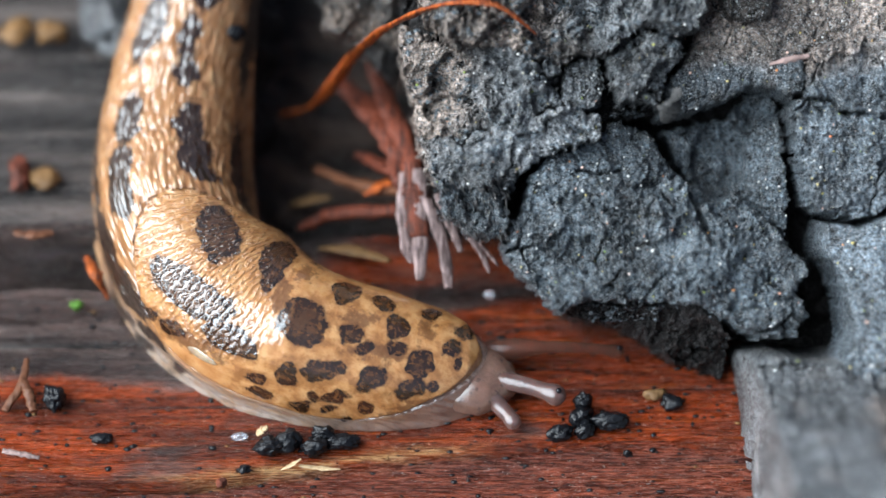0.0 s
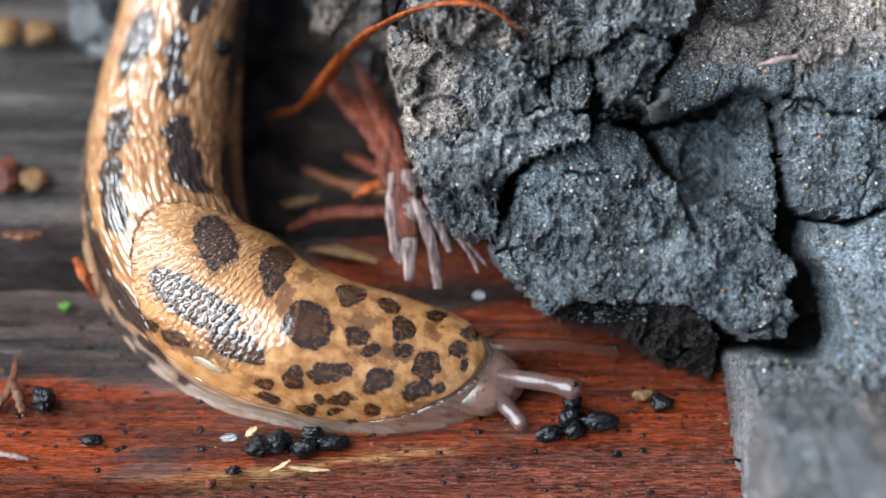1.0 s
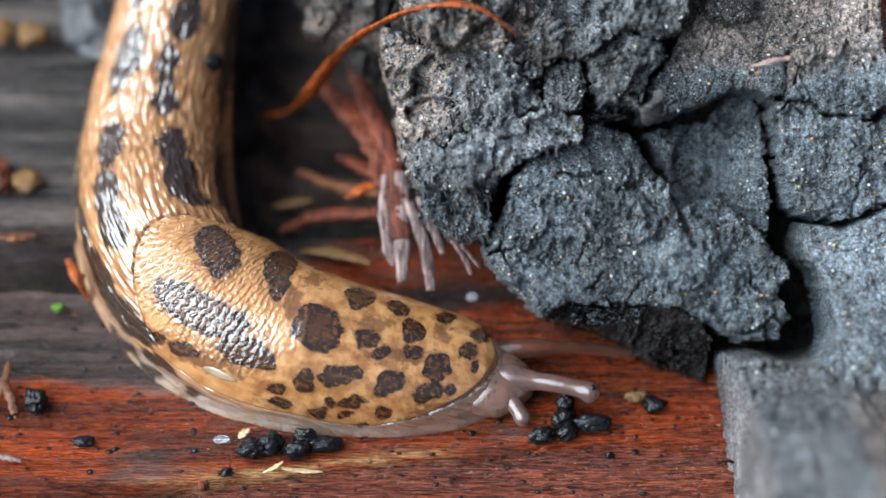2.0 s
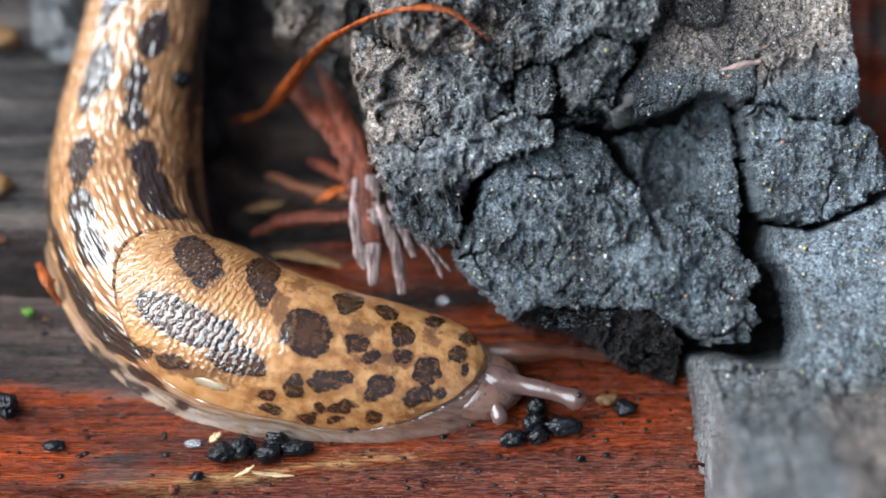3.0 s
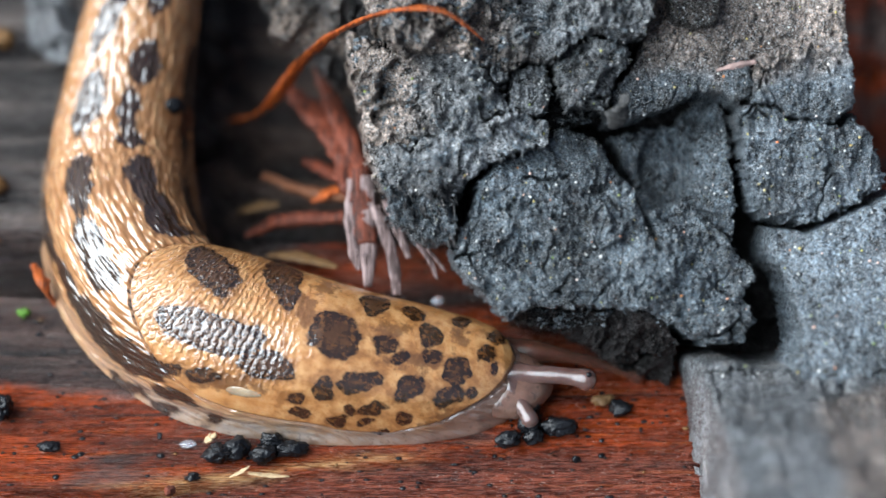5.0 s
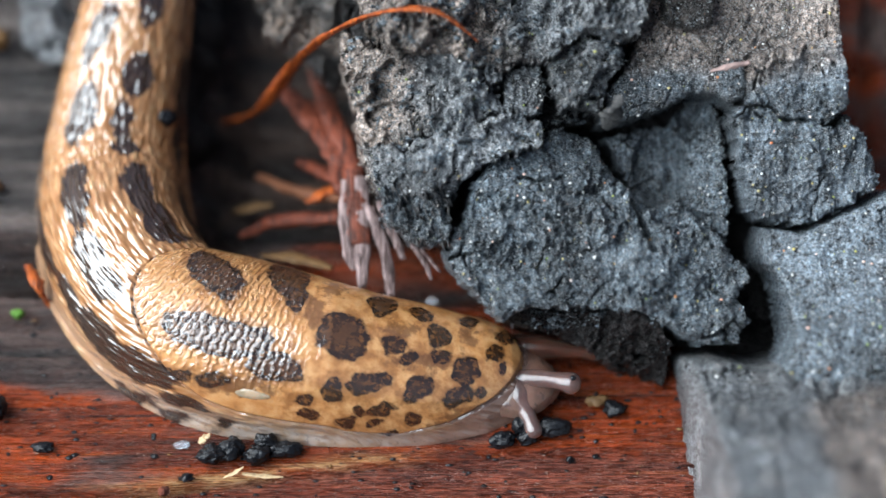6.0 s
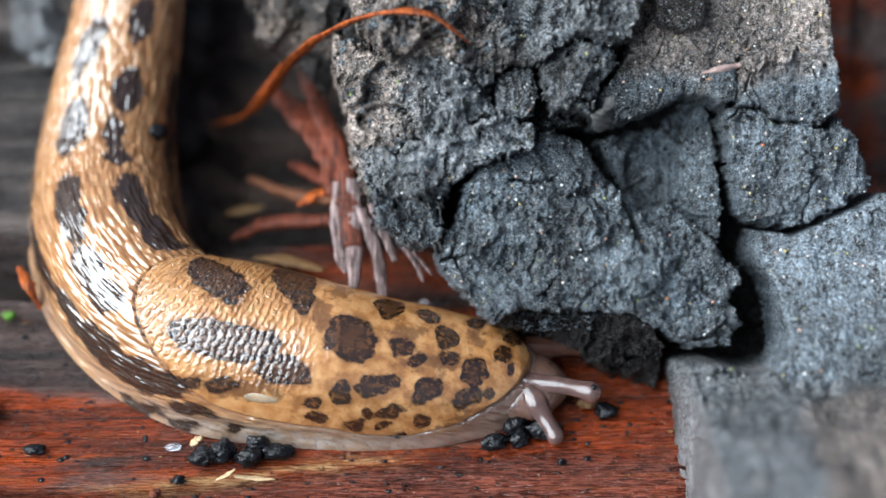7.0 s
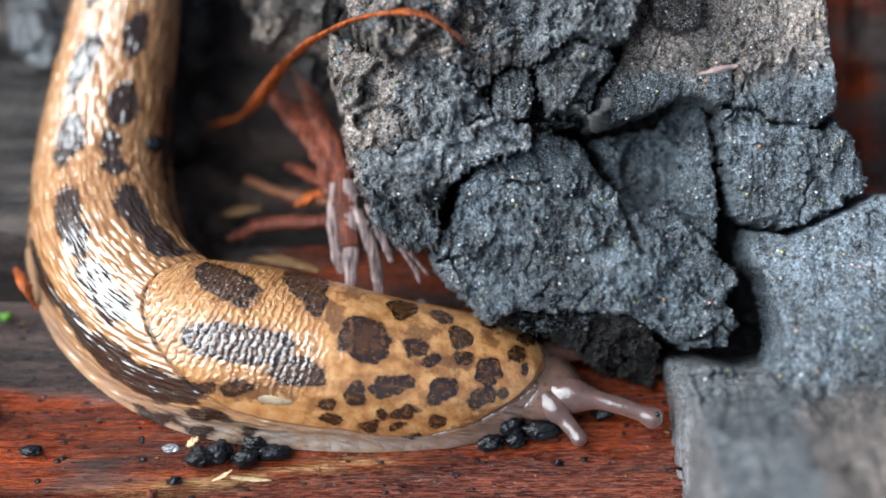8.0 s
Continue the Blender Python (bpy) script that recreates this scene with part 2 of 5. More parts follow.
def slug_skin():
    """Wet skin: ochre back, dark blotches, pale grey flank and foot edge, tubercles along the body."""
    m = Nodes("slug_skin")
    uv = m.coords((1, 1, 1), "UV")
    bend = m.noise(m.coords((1, 1, 1), "UV"), 5.0, 2, 0.5)
    rows = m.voronoi(m.coords((5.8, 20.0, 1), "UV"), 1.0, 'SMOOTH_F1')
    tub = m.math('SUBTRACT', m.math('ADD', 1.0, m.math('MULTIPLY', bend, 0.3)), rows)
    speck = m.noise(m.coords((0.6, 1.2, 1), "UV"), 9.0, 5, 0.6)
    fine = m.noise(uv, 45.0, 3, 0.6)
    blot = m.math('ADD', m.field("blotch"), m.math('MULTIPLY', m.math('SUBTRACT', speck, 0.5), 2.4))
    dark = m.remap(blot, 0.2, -0.25)
    ochre = m.ramp(speck, (0.28, (0.19, 0.077, 0.024)), (0.48, (0.32, 0.145, 0.057)), (0.72, (0.42, 0.235, 0.12)))
    ochre = m.mix(m.remap(rows, 0.4, 0.05, 0.0, 0.5), ochre, (0.58, 0.38, 0.19))
    ochre = m.mix(m.remap(rows, 0.42, 0.75, 0.0, 0.55), ochre, (0.15, 0.06, 0.02))
    ochre = m.mix(m.remap(blot, 1.0, 0.1, 0.0, 0.3), ochre, (0.26, 0.11, 0.035))
    peppered = m.remap(m.noise(m.coords((0.7, 1.3, 1), "UV"), 26.0, 4, 0.6), 0.56, 0.66, 0, 0.6)
    flank = m.mix(m.remap(speck, 0.38, 0.62), (0.29, 0.235, 0.20), (0.25, 0.165, 0.11))
    flank = m.mix(m.field("front"), flank, (0.20, 0.12, 0.092))
    flank = m.mix(peppered, flank, (0.085, 0.055, 0.045))
    col = m.mix(m.field("pale"), ochre, flank)
    deep = m.ramp(fine, (0.3, (0.006, 0.004, 0.003)), (0.7, (0.026, 0.013, 0.009)))
    col = m.mix(m.math('MULTIPLY', dark, 0.96), col, deep)
    return wet_skin(m, col, ((tub, 0.00036, 0.9), (fine, 0.00003, 0.6)), 1.85)


def mantle_skin():
    """The mantle: ochre with round dark blotches, fine wavy ridges over its rear."""
    m = Nodes("mantle_skin")
    uv = m.coords((1, 1, 1), "UV")
    speck = m.noise(uv, 9.0, 6, 0.65)
    fine = m.noise(uv, 45.0, 3, 0.6)
    cloud = m.noise(uv, 6.0, 6, 0.68)
    ridges = m.wave(m.coords((1, 1, 1), "UV", (0, 0, 0.2)), 4.3, 5.0, 1.5, 1.9)
    broken = m.remap(m.noise(m.coords((1.4, 1, 1), "UV"), 14.0, 3, 0.6), 0.36, 0.58, 0.15, 1.0)
    ridged = m.math('MULTIPLY', m.math('MULTIPLY', ridges, broken), m.field("ridge"))
    edge = m.noise(uv, 6.5, 4, 0.5)
    blot = m.math('ADD', m.field("blotch"), m.math('MULTIPLY', m.math('SUBTRACT', edge, 0.5), 1.5))
    dark = m.remap(blot, 0.12, -0.14)
    ochre = m.ramp(cloud, (0.30, (0.29, 0.118, 0.034)), (0.46, (0.40, 0.178, 0.060)), (0.66, (0.49, 0.262, 0.108)))
    smear = m.remap(m.math('ADD', blot, m.math('MULTIPLY', m.math('SUBTRACT', cloud, 0.5), 6.0)), 1.2, -0.4, 0.0, 0.5)
    ochre = m.mix(smear, ochre, (0.13, 0.05, 0.016))
    ochre = m.mix(m.remap(m.math('ADD', m.field("faint"), m.math('MULTIPLY', m.math('SUBTRACT', speck, 0.5), 5.0)), 0.5, -0.5, 0.0, 0.75), ochre, (0.09, 0.036, 0.014))
    freckle = m.remap(m.noise(uv, 24.0, 3, 0.6), 0.60, 0.70, 0, 0.45)
    ochre = m.mix(freckle, ochre, (0.16, 0.06, 0.02))
    deep = m.ramp(m.noise(uv, 16.0, 4, 0.6), (0.40, (0.004, 0.003, 0.002)), (0.52, (0.02, 0.008, 0.004)), (0.66, (0.13, 0.052, 0.014)))
    deep = m.mix(m.math('MULTIPLY', m.remap(blot, -0.3, -1.1), m.remap(cloud, 0.4, 0.6, 0.2, 0.8)), deep, (0.060, 0.024, 0.009))
    col = m.mix(m.math('MULTIPLY', dark, 0.96), ochre, deep)
    return wet_skin(m, col, ((ridged, 0.00017, 1.0), (speck, 0.00003, 0.5), (fine, 0.000012, 0.6)), 1.95)


def soft_skin(name, colour, specks=0.0, clear=0.0, film=1.0):
    """Smooth translucent wet skin of the head and feelers."""
    m = Nodes(name)
    o = m.coords()
    n = m.noise(o, 700, 3, 0.6)
    col = m.ramp(n, (0.3, tuple(0.75 * c for c in colour)), (0.7, tuple(1.25 * c for c in colour)))
    col = m.mix(m.remap(m.noise(o, 1500, 2, 0.5), 0.62, 0.68, 0, specks), col, (0.05, 0.03, 0.028))
    m.set(Base_Color=col, Roughness=0.2, Coat_Weight=film, Coat_Roughness=0.05, Coat_IOR=1.6, Specular_IOR_Level=0.2, Transmission_Weight=clear, IOR=1.2,
          Subsurface_Weight=0.3, Subsurface_Radius=(1.0, 0.4, 0.25), Subsurface_Scale=0.0012)
    nrm = m.bump(m.noise(o, 2600, 2, 0.5), 0.00006, 0.7)
    m.set(Normal=nrm, Coat_Normal=nrm)
    return m.mat


RED_WOOD = wet_wood("wet_red_wood", (0.235, 0.031, 0.0022), (0.012, 0.0034, 0.003), 0.5)
GREY_WOOD = wet_wood("wet_charred_wood", (0.066, 0.045, 0.040), (0.007, 0.006, 0.006), 0.75)
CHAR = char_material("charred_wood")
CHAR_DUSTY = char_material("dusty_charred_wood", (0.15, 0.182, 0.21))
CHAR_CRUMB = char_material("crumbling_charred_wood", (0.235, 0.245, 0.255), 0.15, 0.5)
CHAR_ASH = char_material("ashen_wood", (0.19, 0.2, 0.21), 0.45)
# Near-black copy of the char, colouring in shaded cracks and undersides.
CHAR_SHADED = char_material("shaded_char", (0.022, 0.020, 0.020), 0.0, 0.25)
CHAR_BARK = char_material("burnt_bark", (0.05, 0.042, 0.038), 0.0, 0.3)
SOIL = plain("soil", (0.05, 0.035, 0.025), 0.9, 0.5, 60, 0.004)
SKIN = slug_skin()
FEELER = soft_skin("feeler_skin", (0.17, 0.10, 0.09), 0.0, 0.5)
FAR_FEELER = soft_skin("thin_feeler_skin", (0.30, 0.14, 0.10), 0.0, 0.85, 0.15)
FOOT_PALE = soft_skin("pore_skin", (0.30, 0.225, 0.15))
HEAD = soft_skin("head_skin", (0.17, 0.095, 0.072), 0.6, 0.2)
EYE_DARK = plain("eye_black", (0.008, 0.008, 0.01), 0.15, 0.1)
MANTLE = mantle_skin()

# ---- ground and boards ----
def ground():
    r = np.concatenate([[0], np.geomspace(60, 200000, 40)])
    a = np.linspace(0, 2 * np.pi, 64, endpoint=False)
    x, y = r[:, None] * np.cos(a), r[:, None] * np.sin(a)
    z = -24 + np.minimum(r[:, None] * 0.02, 30) * fbm(x / 90, y / 90, 0, 3, 5)
    me, _ = mesh_from("ground", np.stack([x, y, z], -1).reshape(-1, 3) * MM, quads(len(r), 64, True), SOIL)
    tagged(part("ground", me, SOIL), "bare dark forest soil under the boards", "ground", kind="structure")


def spaced(lo, hi, dense_lo, dense_hi, step, coarse):
    return np.concatenate([np.arange(lo, dense_lo, coarse), np.arange(dense_lo, dense_hi, step), np.arange(dense_hi, hi + coarse, coarse)])


def board(name, xs, ys, height, char_shade, material, bottom, label):
    """A board as a relief over x and y (mm), with its edges turned down to the bottom."""
    x, y = np.meshgrid(xs, ys)
    z = height(x, y)
    x = np.pad(x, 1, mode="edge")
    y = np.pad(y, 1, mode="edge")
    z = np.pad(z, 1, constant_values=bottom)
    c, worn, hollow_shade, tan = char_shade(x, y)
    me, _ = mesh_from(name, np.stack([x, y, z], -1).reshape(-1, 3) * MM, quads(*x.shape), material, {"char_shade": c, "worn": worn, "hollow_shade": hollow_shade, "tan": tan})
    return tagged(part(name, me, material), label, "board")


def front_ridge(x):
    """Where the board's worn front edge begins to fall away, as y over x."""
    return np.interp(x, (-70, -48, -32, -15, 0, 15, 34, 60), (-13.6, -12.9, -12.1, -10.0, -7.8, -6.6, -5.5, -4.6)) + 0.45 * fbm(x / 9, 0 * x, 0, 4, 17)


def front_height(x, y):
    grain = 0.4 * fbm(x / 40, y / 1.6, 0, 5, 11) + 0.2 * fbm(x / 14, y / 0.55, 0, 3, 12)
    for k, (y0, depth, x0, x1) in enumerate(((-11.8, 1.4, -70, -20), (-3.0, 0.8, -62, -34), (6.5, 0.9, -70, -33), (10.5, 1.2, -70, -25), (-7.2, 0.9, 8, 36), (-2.2, 0.6, 16, 40), (-9.5, 0.7, -12, 20), (3.0, 0.6, 10, 34))):
        yc = y0 + 1.0 * fbm(x / 14, 0 * x, 0, 4, 100 + k) + 0.03 * x * (k > 3)
        grain = grain - depth * 1.5 * np.exp(-((y - yc) / 0.3) ** 2) * smooth(x0, x0 + 6, x) * smooth(x1, x1 - 6, x) * smooth(-0.3, 0.2, vnoise(x / 5, 0 * x, 0, 120 + k))
    grain = grain - 0.8 * smooth(0.25, -0.3, y - front_ridge(x)) - 1.8 * np.exp(-((y - front_ridge(x) + 0.1) / 0.28) ** 2) * smooth(-16, -28, x) - 0.05 * np.clip(front_ridge(x) - y, 0, 99)
    rear = 15.2 + 8.5 * smooth(-24, -15, x)
    edge = smooth(0.7, -0.6, y - rear + 0.6 * fbm(x / 9, 0 * x, 0, 3, 14))
    return grain - 6 * (1 - edge) - 0.15


def front_char(x, y):
    """Stains of the front board: char, worn front edge, and shade painted towards the log."""
    char_shade = 0.75 * smooth(0, 7, y) * smooth(-12, -26, x) + 0.35 * fbm(x / 30, y / 5, 0, 3, 21) - 0.12 * smooth(0, 12, x) * smooth(8, 2, y)
    worn = smooth(0.5, -0.6, y - front_ridge(x) + 0.4 * fbm(x / 4, y, 0, 3, 18))
    return char_shade, worn, 0.5 * smooth(14, 20, y) * smooth(-10, 0, x), np.exp(-((y - front_ridge(x) - 0.5) / 0.9) ** 2) * smooth(-38, -24, x) * smooth(8, -6, x) * smooth(-0.5, 0.3, fbm(x / 5, y / 0.6, 0, 3, 19))


def back_height(x, y):
    wob = 1.2 * fbm(x / 22, 0 * x, 0, 4, 31)
    z = 5 + 0.5 * fbm(x / 35, y / 2.2, 0, 5, 32)
    z = z - 1.6 * smooth(30.5, 32, y + wob) + 2.4 * smooth(40, 42.5, y + 1.4 * wob) - 2.2 * smooth(52, 53.5, y - wob) + 3 * smooth(61, 66, y + wob)
    z = z - 9 * smooth(-27, -15, x + 3 * fbm(x / 9, y / 6, 0, 3, 33)) * smooth(62, 44, y + 3 * wob)
    return z - 16 * smooth(19.6, 18.8, y + 0.6 * wob)


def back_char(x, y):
    """Stains of the back board: char, wear, and shade painted into the hollow behind the log."""
    # The second term blackens the front face to paint the gap's shade.
    char_shade = 0.45 * smooth(19.5, 21, y) + 0.25 * smooth(20.2, 19.4, y) + 0.45 * fbm(x / 30, y / 6, 0, 3, 41)
    return char_shade, 0.25 * smooth(0.1, 0.5, fbm(x / 26, y / 3, 0, 3, 43)), smooth(-27, -17, x + 4 * fbm(x / 8, y / 5, 0, 3, 42)), 0 * x


ground()
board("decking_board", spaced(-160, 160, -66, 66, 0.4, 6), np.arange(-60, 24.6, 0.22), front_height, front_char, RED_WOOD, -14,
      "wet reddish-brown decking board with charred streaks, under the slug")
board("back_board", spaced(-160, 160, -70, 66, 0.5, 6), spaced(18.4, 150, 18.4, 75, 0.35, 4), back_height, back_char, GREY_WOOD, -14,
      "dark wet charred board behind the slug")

# ---- the charred log: plates of burnt wood over a core blackened as shade ----
TILT = radians(52)
ORIGIN = (0.00, 13.02, 10.17)


def lean(u, v, w):
    """From the log's leaning face (u along it, v up it, w out of it, mm) to the world (mm)."""
    u, v, w = np.broadcast_arrays(u, v, w)
    return np.stack([u + ORIGIN[0], v * math.sin(TILT) - w * math.cos(TILT) + ORIGIN[1], v * math.cos(TILT) + w * math.sin(TILT) + ORIGIN[2]], -1)


def inside(u, v, outline):
    """Signed distance to an outline, positive inside."""
    p = np.asarray(outline, float)
    q = np.roll(p, -1, 0)
    best, odd = np.full(u.shape, 1e9), np.zeros(u.shape, bool)
    for (ax, ay), (bx, by) in zip(p, q):
        dx, dy = bx - ax, by - ay
        f = np.clip(((u - ax) * dx + (v - ay) * dy) / (dx * dx + dy * dy), 0, 1)
        best = np.minimum(best, np.hypot(u - ax - f * dx, v - ay - f * dy))
        cross = ((ay > v) != (by > v)) & (u < (bx - ax) * (v - ay) / (by - ay + 1e-12) + ax)
        odd ^= cross
    return np.where(odd, best, -best)


PLATES = []
log = tagged(new("charred_log"), "blue-black charred log with cracked plates overhanging the wet board", "log")


def groove(u, v, points, width):
    """A soft furrow along a line on the face: 1 in its middle, 0 away from it."""
    best = np.full(u.shape, 1e9)
    for (ax, ay), (bx, by) in zip(points[:-1], points[1:]):
        dx, dy = bx - ax, by - ay
        f = np.clip(((u - ax) * dx + (v - ay) * dy) / (dx * dx + dy * dy), 0, 1)
        best = np.minimum(best, np.hypot(u - ax - f * dx, v - ay - f * dy))
    return np.exp(-(best / width) ** 2)


def plate(outline, surface, drop, seed, step=0.13, rough=0.5, edge=0.8, brown=0.0, material=None, name="char_plate", grain=0.0, steps=0.5, ragged=0.7, grooves=()):
    """One burnt plate: a ragged outline on the leaning face, a rough front, and sides that drop back."""
    o = np.asarray(outline, float)
    lo, hi = o.min(0) - 1.5, o.max(0) + 1.5
    u, v = np.meshgrid(np.arange(lo[0], hi[0], step), np.arange(lo[1], hi[1], step))
    d = inside(u, v, o) + ragged * (0.9 * fbm(u / 3.2, v / 3.2, 0, 4, seed) + 0.6 * fbm(u / 0.8, v / 0.8, 0, 3, seed + 9, 0.6) + 0.35 * vnoise(u / 0.3, v / 0.34, 0, seed + 10))
    wu, wv = u + 1.2 * fbm(u / 3, v / 3, 0, 3, seed + 1), v + 1.2 * fbm(u / 3, v / 3, 0, 3, seed + 2)
    near, second, tone = cells(wu / 3.4, wv / 4.2, seed)
    swell = 2.6 * fbm(wu / 9, wv / 9, 0, 3, seed + 3) + 1.0 * (tone - 0.5)
    tread = np.floor(swell) + smooth(0.88, 1.0, swell - np.floor(swell))
    rough = 1.25 * rough
    broken = smooth(-0.15, 0.35, fbm(u / 4, v / 3, 0, 3, seed + 11))
    ridge = 1 - 2 * np.abs(fbm(wu / 5.5, wv / 4.5, 0, 3, seed + 12))
    w = surface(u, v) + rough * (1.9 * steps * tread + 0.9 * ridge + 0.75 * fbm(u / 1.6, v / 2.6, 0, 4, seed + 4, 0.6) + (0.16 + 0.75 * broken) * fbm(u / 0.5, v / 0.6, 0, 3, seed + 5, 0.8))
    w = w - rough * 4.2 * steps * np.exp(-((second - near) / 0.05) ** 2) * smooth(0.3, 0.5, vnoise(u / 4, v / 4, 0, seed + 7))
    w = w + grain * fbm(u / 0.5, v / 7, 0, 3, seed + 6)
    bend_u, bend_v = u + 0.3 * fbm(u / 0.9, v / 0.9, 0, 3, seed + 8), v + 0.3 * fbm(u / 0.9, v / 0.9, 5, 3, seed + 8)
    for line, width, depth in grooves:
        w = w - depth * groove(bend_u, bend_v, line, width)
    w = w - 0.55 * np.exp(-np.clip(d, 0, 9) / edge * 3.2)
    w = np.where(d < 0, w - np.minimum(-d * 24, drop), w)
    keep = (d > -drop / 24 - 0.1)
    PLATES.append((lo, step, np.where(d > 0.1, w, -99)))
    f = quads(*u.shape)
    f = f[keep.ravel()[f].all(1)]
    me, _ = mesh_from(name, lean(u, v, w).reshape(-1, 3) * MM, f, material or CHAR,
                      {"brown": np.full(u.size, brown) + 0 * u.ravel() if not callable(brown) else brown(u, v).ravel()})
    return part(name, me, material or CHAR, log)


def face_at(u, v):
    """The outermost plate at (u, v) on the log's face: its w, or -99."""
    best = -99.0
    for lo, step, w in PLATES:
        i, j = int(round((v - lo[1]) / step)), int(round((u - lo[0]) / step))
        if 0 <= i < w.shape[0] and 0 <= j < w.shape[1]:
            best = max(best, w[i, j])
    return best


def flat(w):
    return lambda u, v: w + 0 * u


def core_face(u, v):
    return -4 + 1.5 * fbm(u / 6, v / 6, 0, 3, 3)


def foot_face(u, v):
    return 14 + 24 * smooth(-10, -26, v) - 16 * smooth(-34, -56, v) + 1.0 * fbm(u / 4, v / 14, 0, 3, 4)


def hollow_face(u, v):
    """The sunken pocket: a scooped hollow with a raised rim beside it."""
    scoop = np.hypot((u - 31.0) / 3.4, (v - 10.0) / 4.6)
    return 1.4 - 3.0 * smooth(12, 16.5, v) - 1.8 * smooth(1.0, 0.8, scoop) + 2.6 * smooth(33.5, 38, u) + 0.4 * fbm(u / 3, v / 6, 0, 3, 8)


def lobe_face(u, v):
    """The big overhanging plate: bulging low down, sinking back under the mass above it."""
    return 9.6 + 2.0 * smooth(7, -5, v) - 6.0 * smooth(4.5, 13, v + 0.22 * (u - 20) * (u < 20)) - 1.6 * smooth(13, 7, u) + 0.7 * fbm(u / 8, v / 6, 0, 2, 9)


def low_face(u, v):
    return 10 + 6 * smooth(2, -12, v)


# core sheets, coloured black for the shade in the cracks, then the plates from the top down
plate([(-3.0, 21.4), (-1.6, 32.4), (26.9, 36.3), (48.3, 36.3), (50.8, 22.1), (53.8, 9.1), (59.2, -11.6), (39.8, -12.9), (32.7, -10.3), (28.8, -6.4), (14.0, -3.8), (7.5, 2.7), (1.5, 3.5), (-1.5, 9.1)], core_face, 20, 300, 0.4, 0.8, material=CHAR_SHADED, name="shaded_core")
plate([(-4.4, 33.4), (29.5, 33.3), (28.9, 24.6), (26.3, 20.2), (24.4, 14.8), (19.1, 14.2), (18.1, 12.6), (14.7, 11.1), (10.9, 10.2), (8.1, 8.9), (6.8, 3.3), (5.9, 1.5), (2.4, 1.7), (-0.4, 6.7), (-2.5, 12.7), (-4.7, 21.5)], lambda u, v: 3.5 - 6.0 * smooth(5, -5, u) + 0 * v, 9, 310, 0.2, rough=0.9, material=CHAR_SHADED)
plate([(-4.0, 32.9), (29.1, 32.9), (28.8, 26.1), (27.2, 23.5), (25.0, 22.7), (22.6, 24.2), (19.0, 22.9), (17.9, 21.0), (14.5, 21.5), (12.7, 20.2), (10.2, 21.1), (5.9, 21.9), (1.5, 21.6), (-1.2, 23.6)], lambda u, v: 8.8 + 1.6 * smooth(26, 20, v) - 3.5 * smooth(2, -5, u) + 0.8 * smooth(20, 27, u), 7, 311, rough=1.5, steps=0.6, ragged=0.9, brown=lambda u, v: 1.0 * smooth(19, 1, u) + 0 * v, material=CHAR_CRUMB)
plate([(-4.5, 25.0), (-0.3, 22.8), (5.9, 22.5), (10.8, 21.5), (13.0, 20.2), (12.8, 15.4), (9.6, 14.6), (5.9, 13.3), (2.7, 12.4), (-0.4, 10.1), (-2.5, 11.8), (-3.4, 16.9), (-4.8, 21.2)], lambda u, v: 7.4 - 3.5 * smooth(3, -5, u) + 0 * v, 8, 312, rough=1.3, steps=0.6, ragged=0.6, brown=lambda u, v: 0.95 * smooth(10, -4, u) + 0 * v, material=CHAR_CRUMB)
plate([(13.2, 20.3), (15.2, 21.1), (17.2, 21.0), (17.8, 18.7), (17.3, 16.0), (14.7, 14.9), (12.7, 16.0)], flat(8), 6, 330, rough=0.55, steps=0.2, ragged=0.4, material=CHAR_CRUMB)
plate([(17.9, 21.7), (22.0, 24.1), (26.2, 23.0), (25.5, 19.9), (24.3, 18.1), (23.6, 15.4), (21.4, 15.9), (18.9, 15.3), (18.3, 18.1)], flat(8.8), 6, 340, rough=1.2, ragged=0.7, material=CHAR_CRUMB)
plate([(-2.7, 12.0), (2.7, 12.4), (5.2, 13.2), (8.3, 14.5), (12.6, 15.4), (17.5, 15.2), (18.4, 14.3), (17.5, 12.4), (15.0, 10.9), (10.7, 10.0), (7.9, 8.6), (6.5, 5.5), (5.2, 6.6), (2.7, 6.3), (0.3, 6.8), (-1.5, 7.5)], lambda u, v: 9.8 + 0.8 * smooth(14, 9, v) - 3.5 * smooth(2, -5, u), 8, 320, rough=1.0, steps=0.45, ragged=0.9, brown=lambda u, v: 0.7 * smooth(3, -4, u) + 0 * v, material=CHAR_CRUMB)
plate([(-1.2, 8.0), (4.0, 7.2), (6.8, 6.6), (6.5, 2.1), (5.2, 1.5), (2.7, 1.7), (0.2, 4.2)], flat(8.8), 9, 325, rough=1.1, ragged=1.1)
plate([(28.4, 33.1), (49.6, 33.1), (50.6, 24.3), (50.2, 20.5), (40.5, 21.9), (39.8, 21.9), (39.6, 17.1), (37.1, 17.8), (33.6, 17.8), (30.8, 16.3), (26.4, 14.9), (23.8, 14.4), (24.3, 17.8), (26.0, 20.0), (28.0, 23.1)], lambda u, v: 7.4 - 2.2 * smooth(34, 25, u) * smooth(20, 26, v), 7, 370, rough=0.35, steps=0.25, ragged=0.35, brown=lambda u, v: 0.55 * smooth(18, 24, v) + 0.2 + 0 * u)
plate([(36.1, 20.2), (39.5, 22.2), (39.8, 17.3), (37.7, 16.8), (36.3, 18.1)], flat(7.8), 6, 371, rough=0.35, steps=0.2, ragged=0.3)
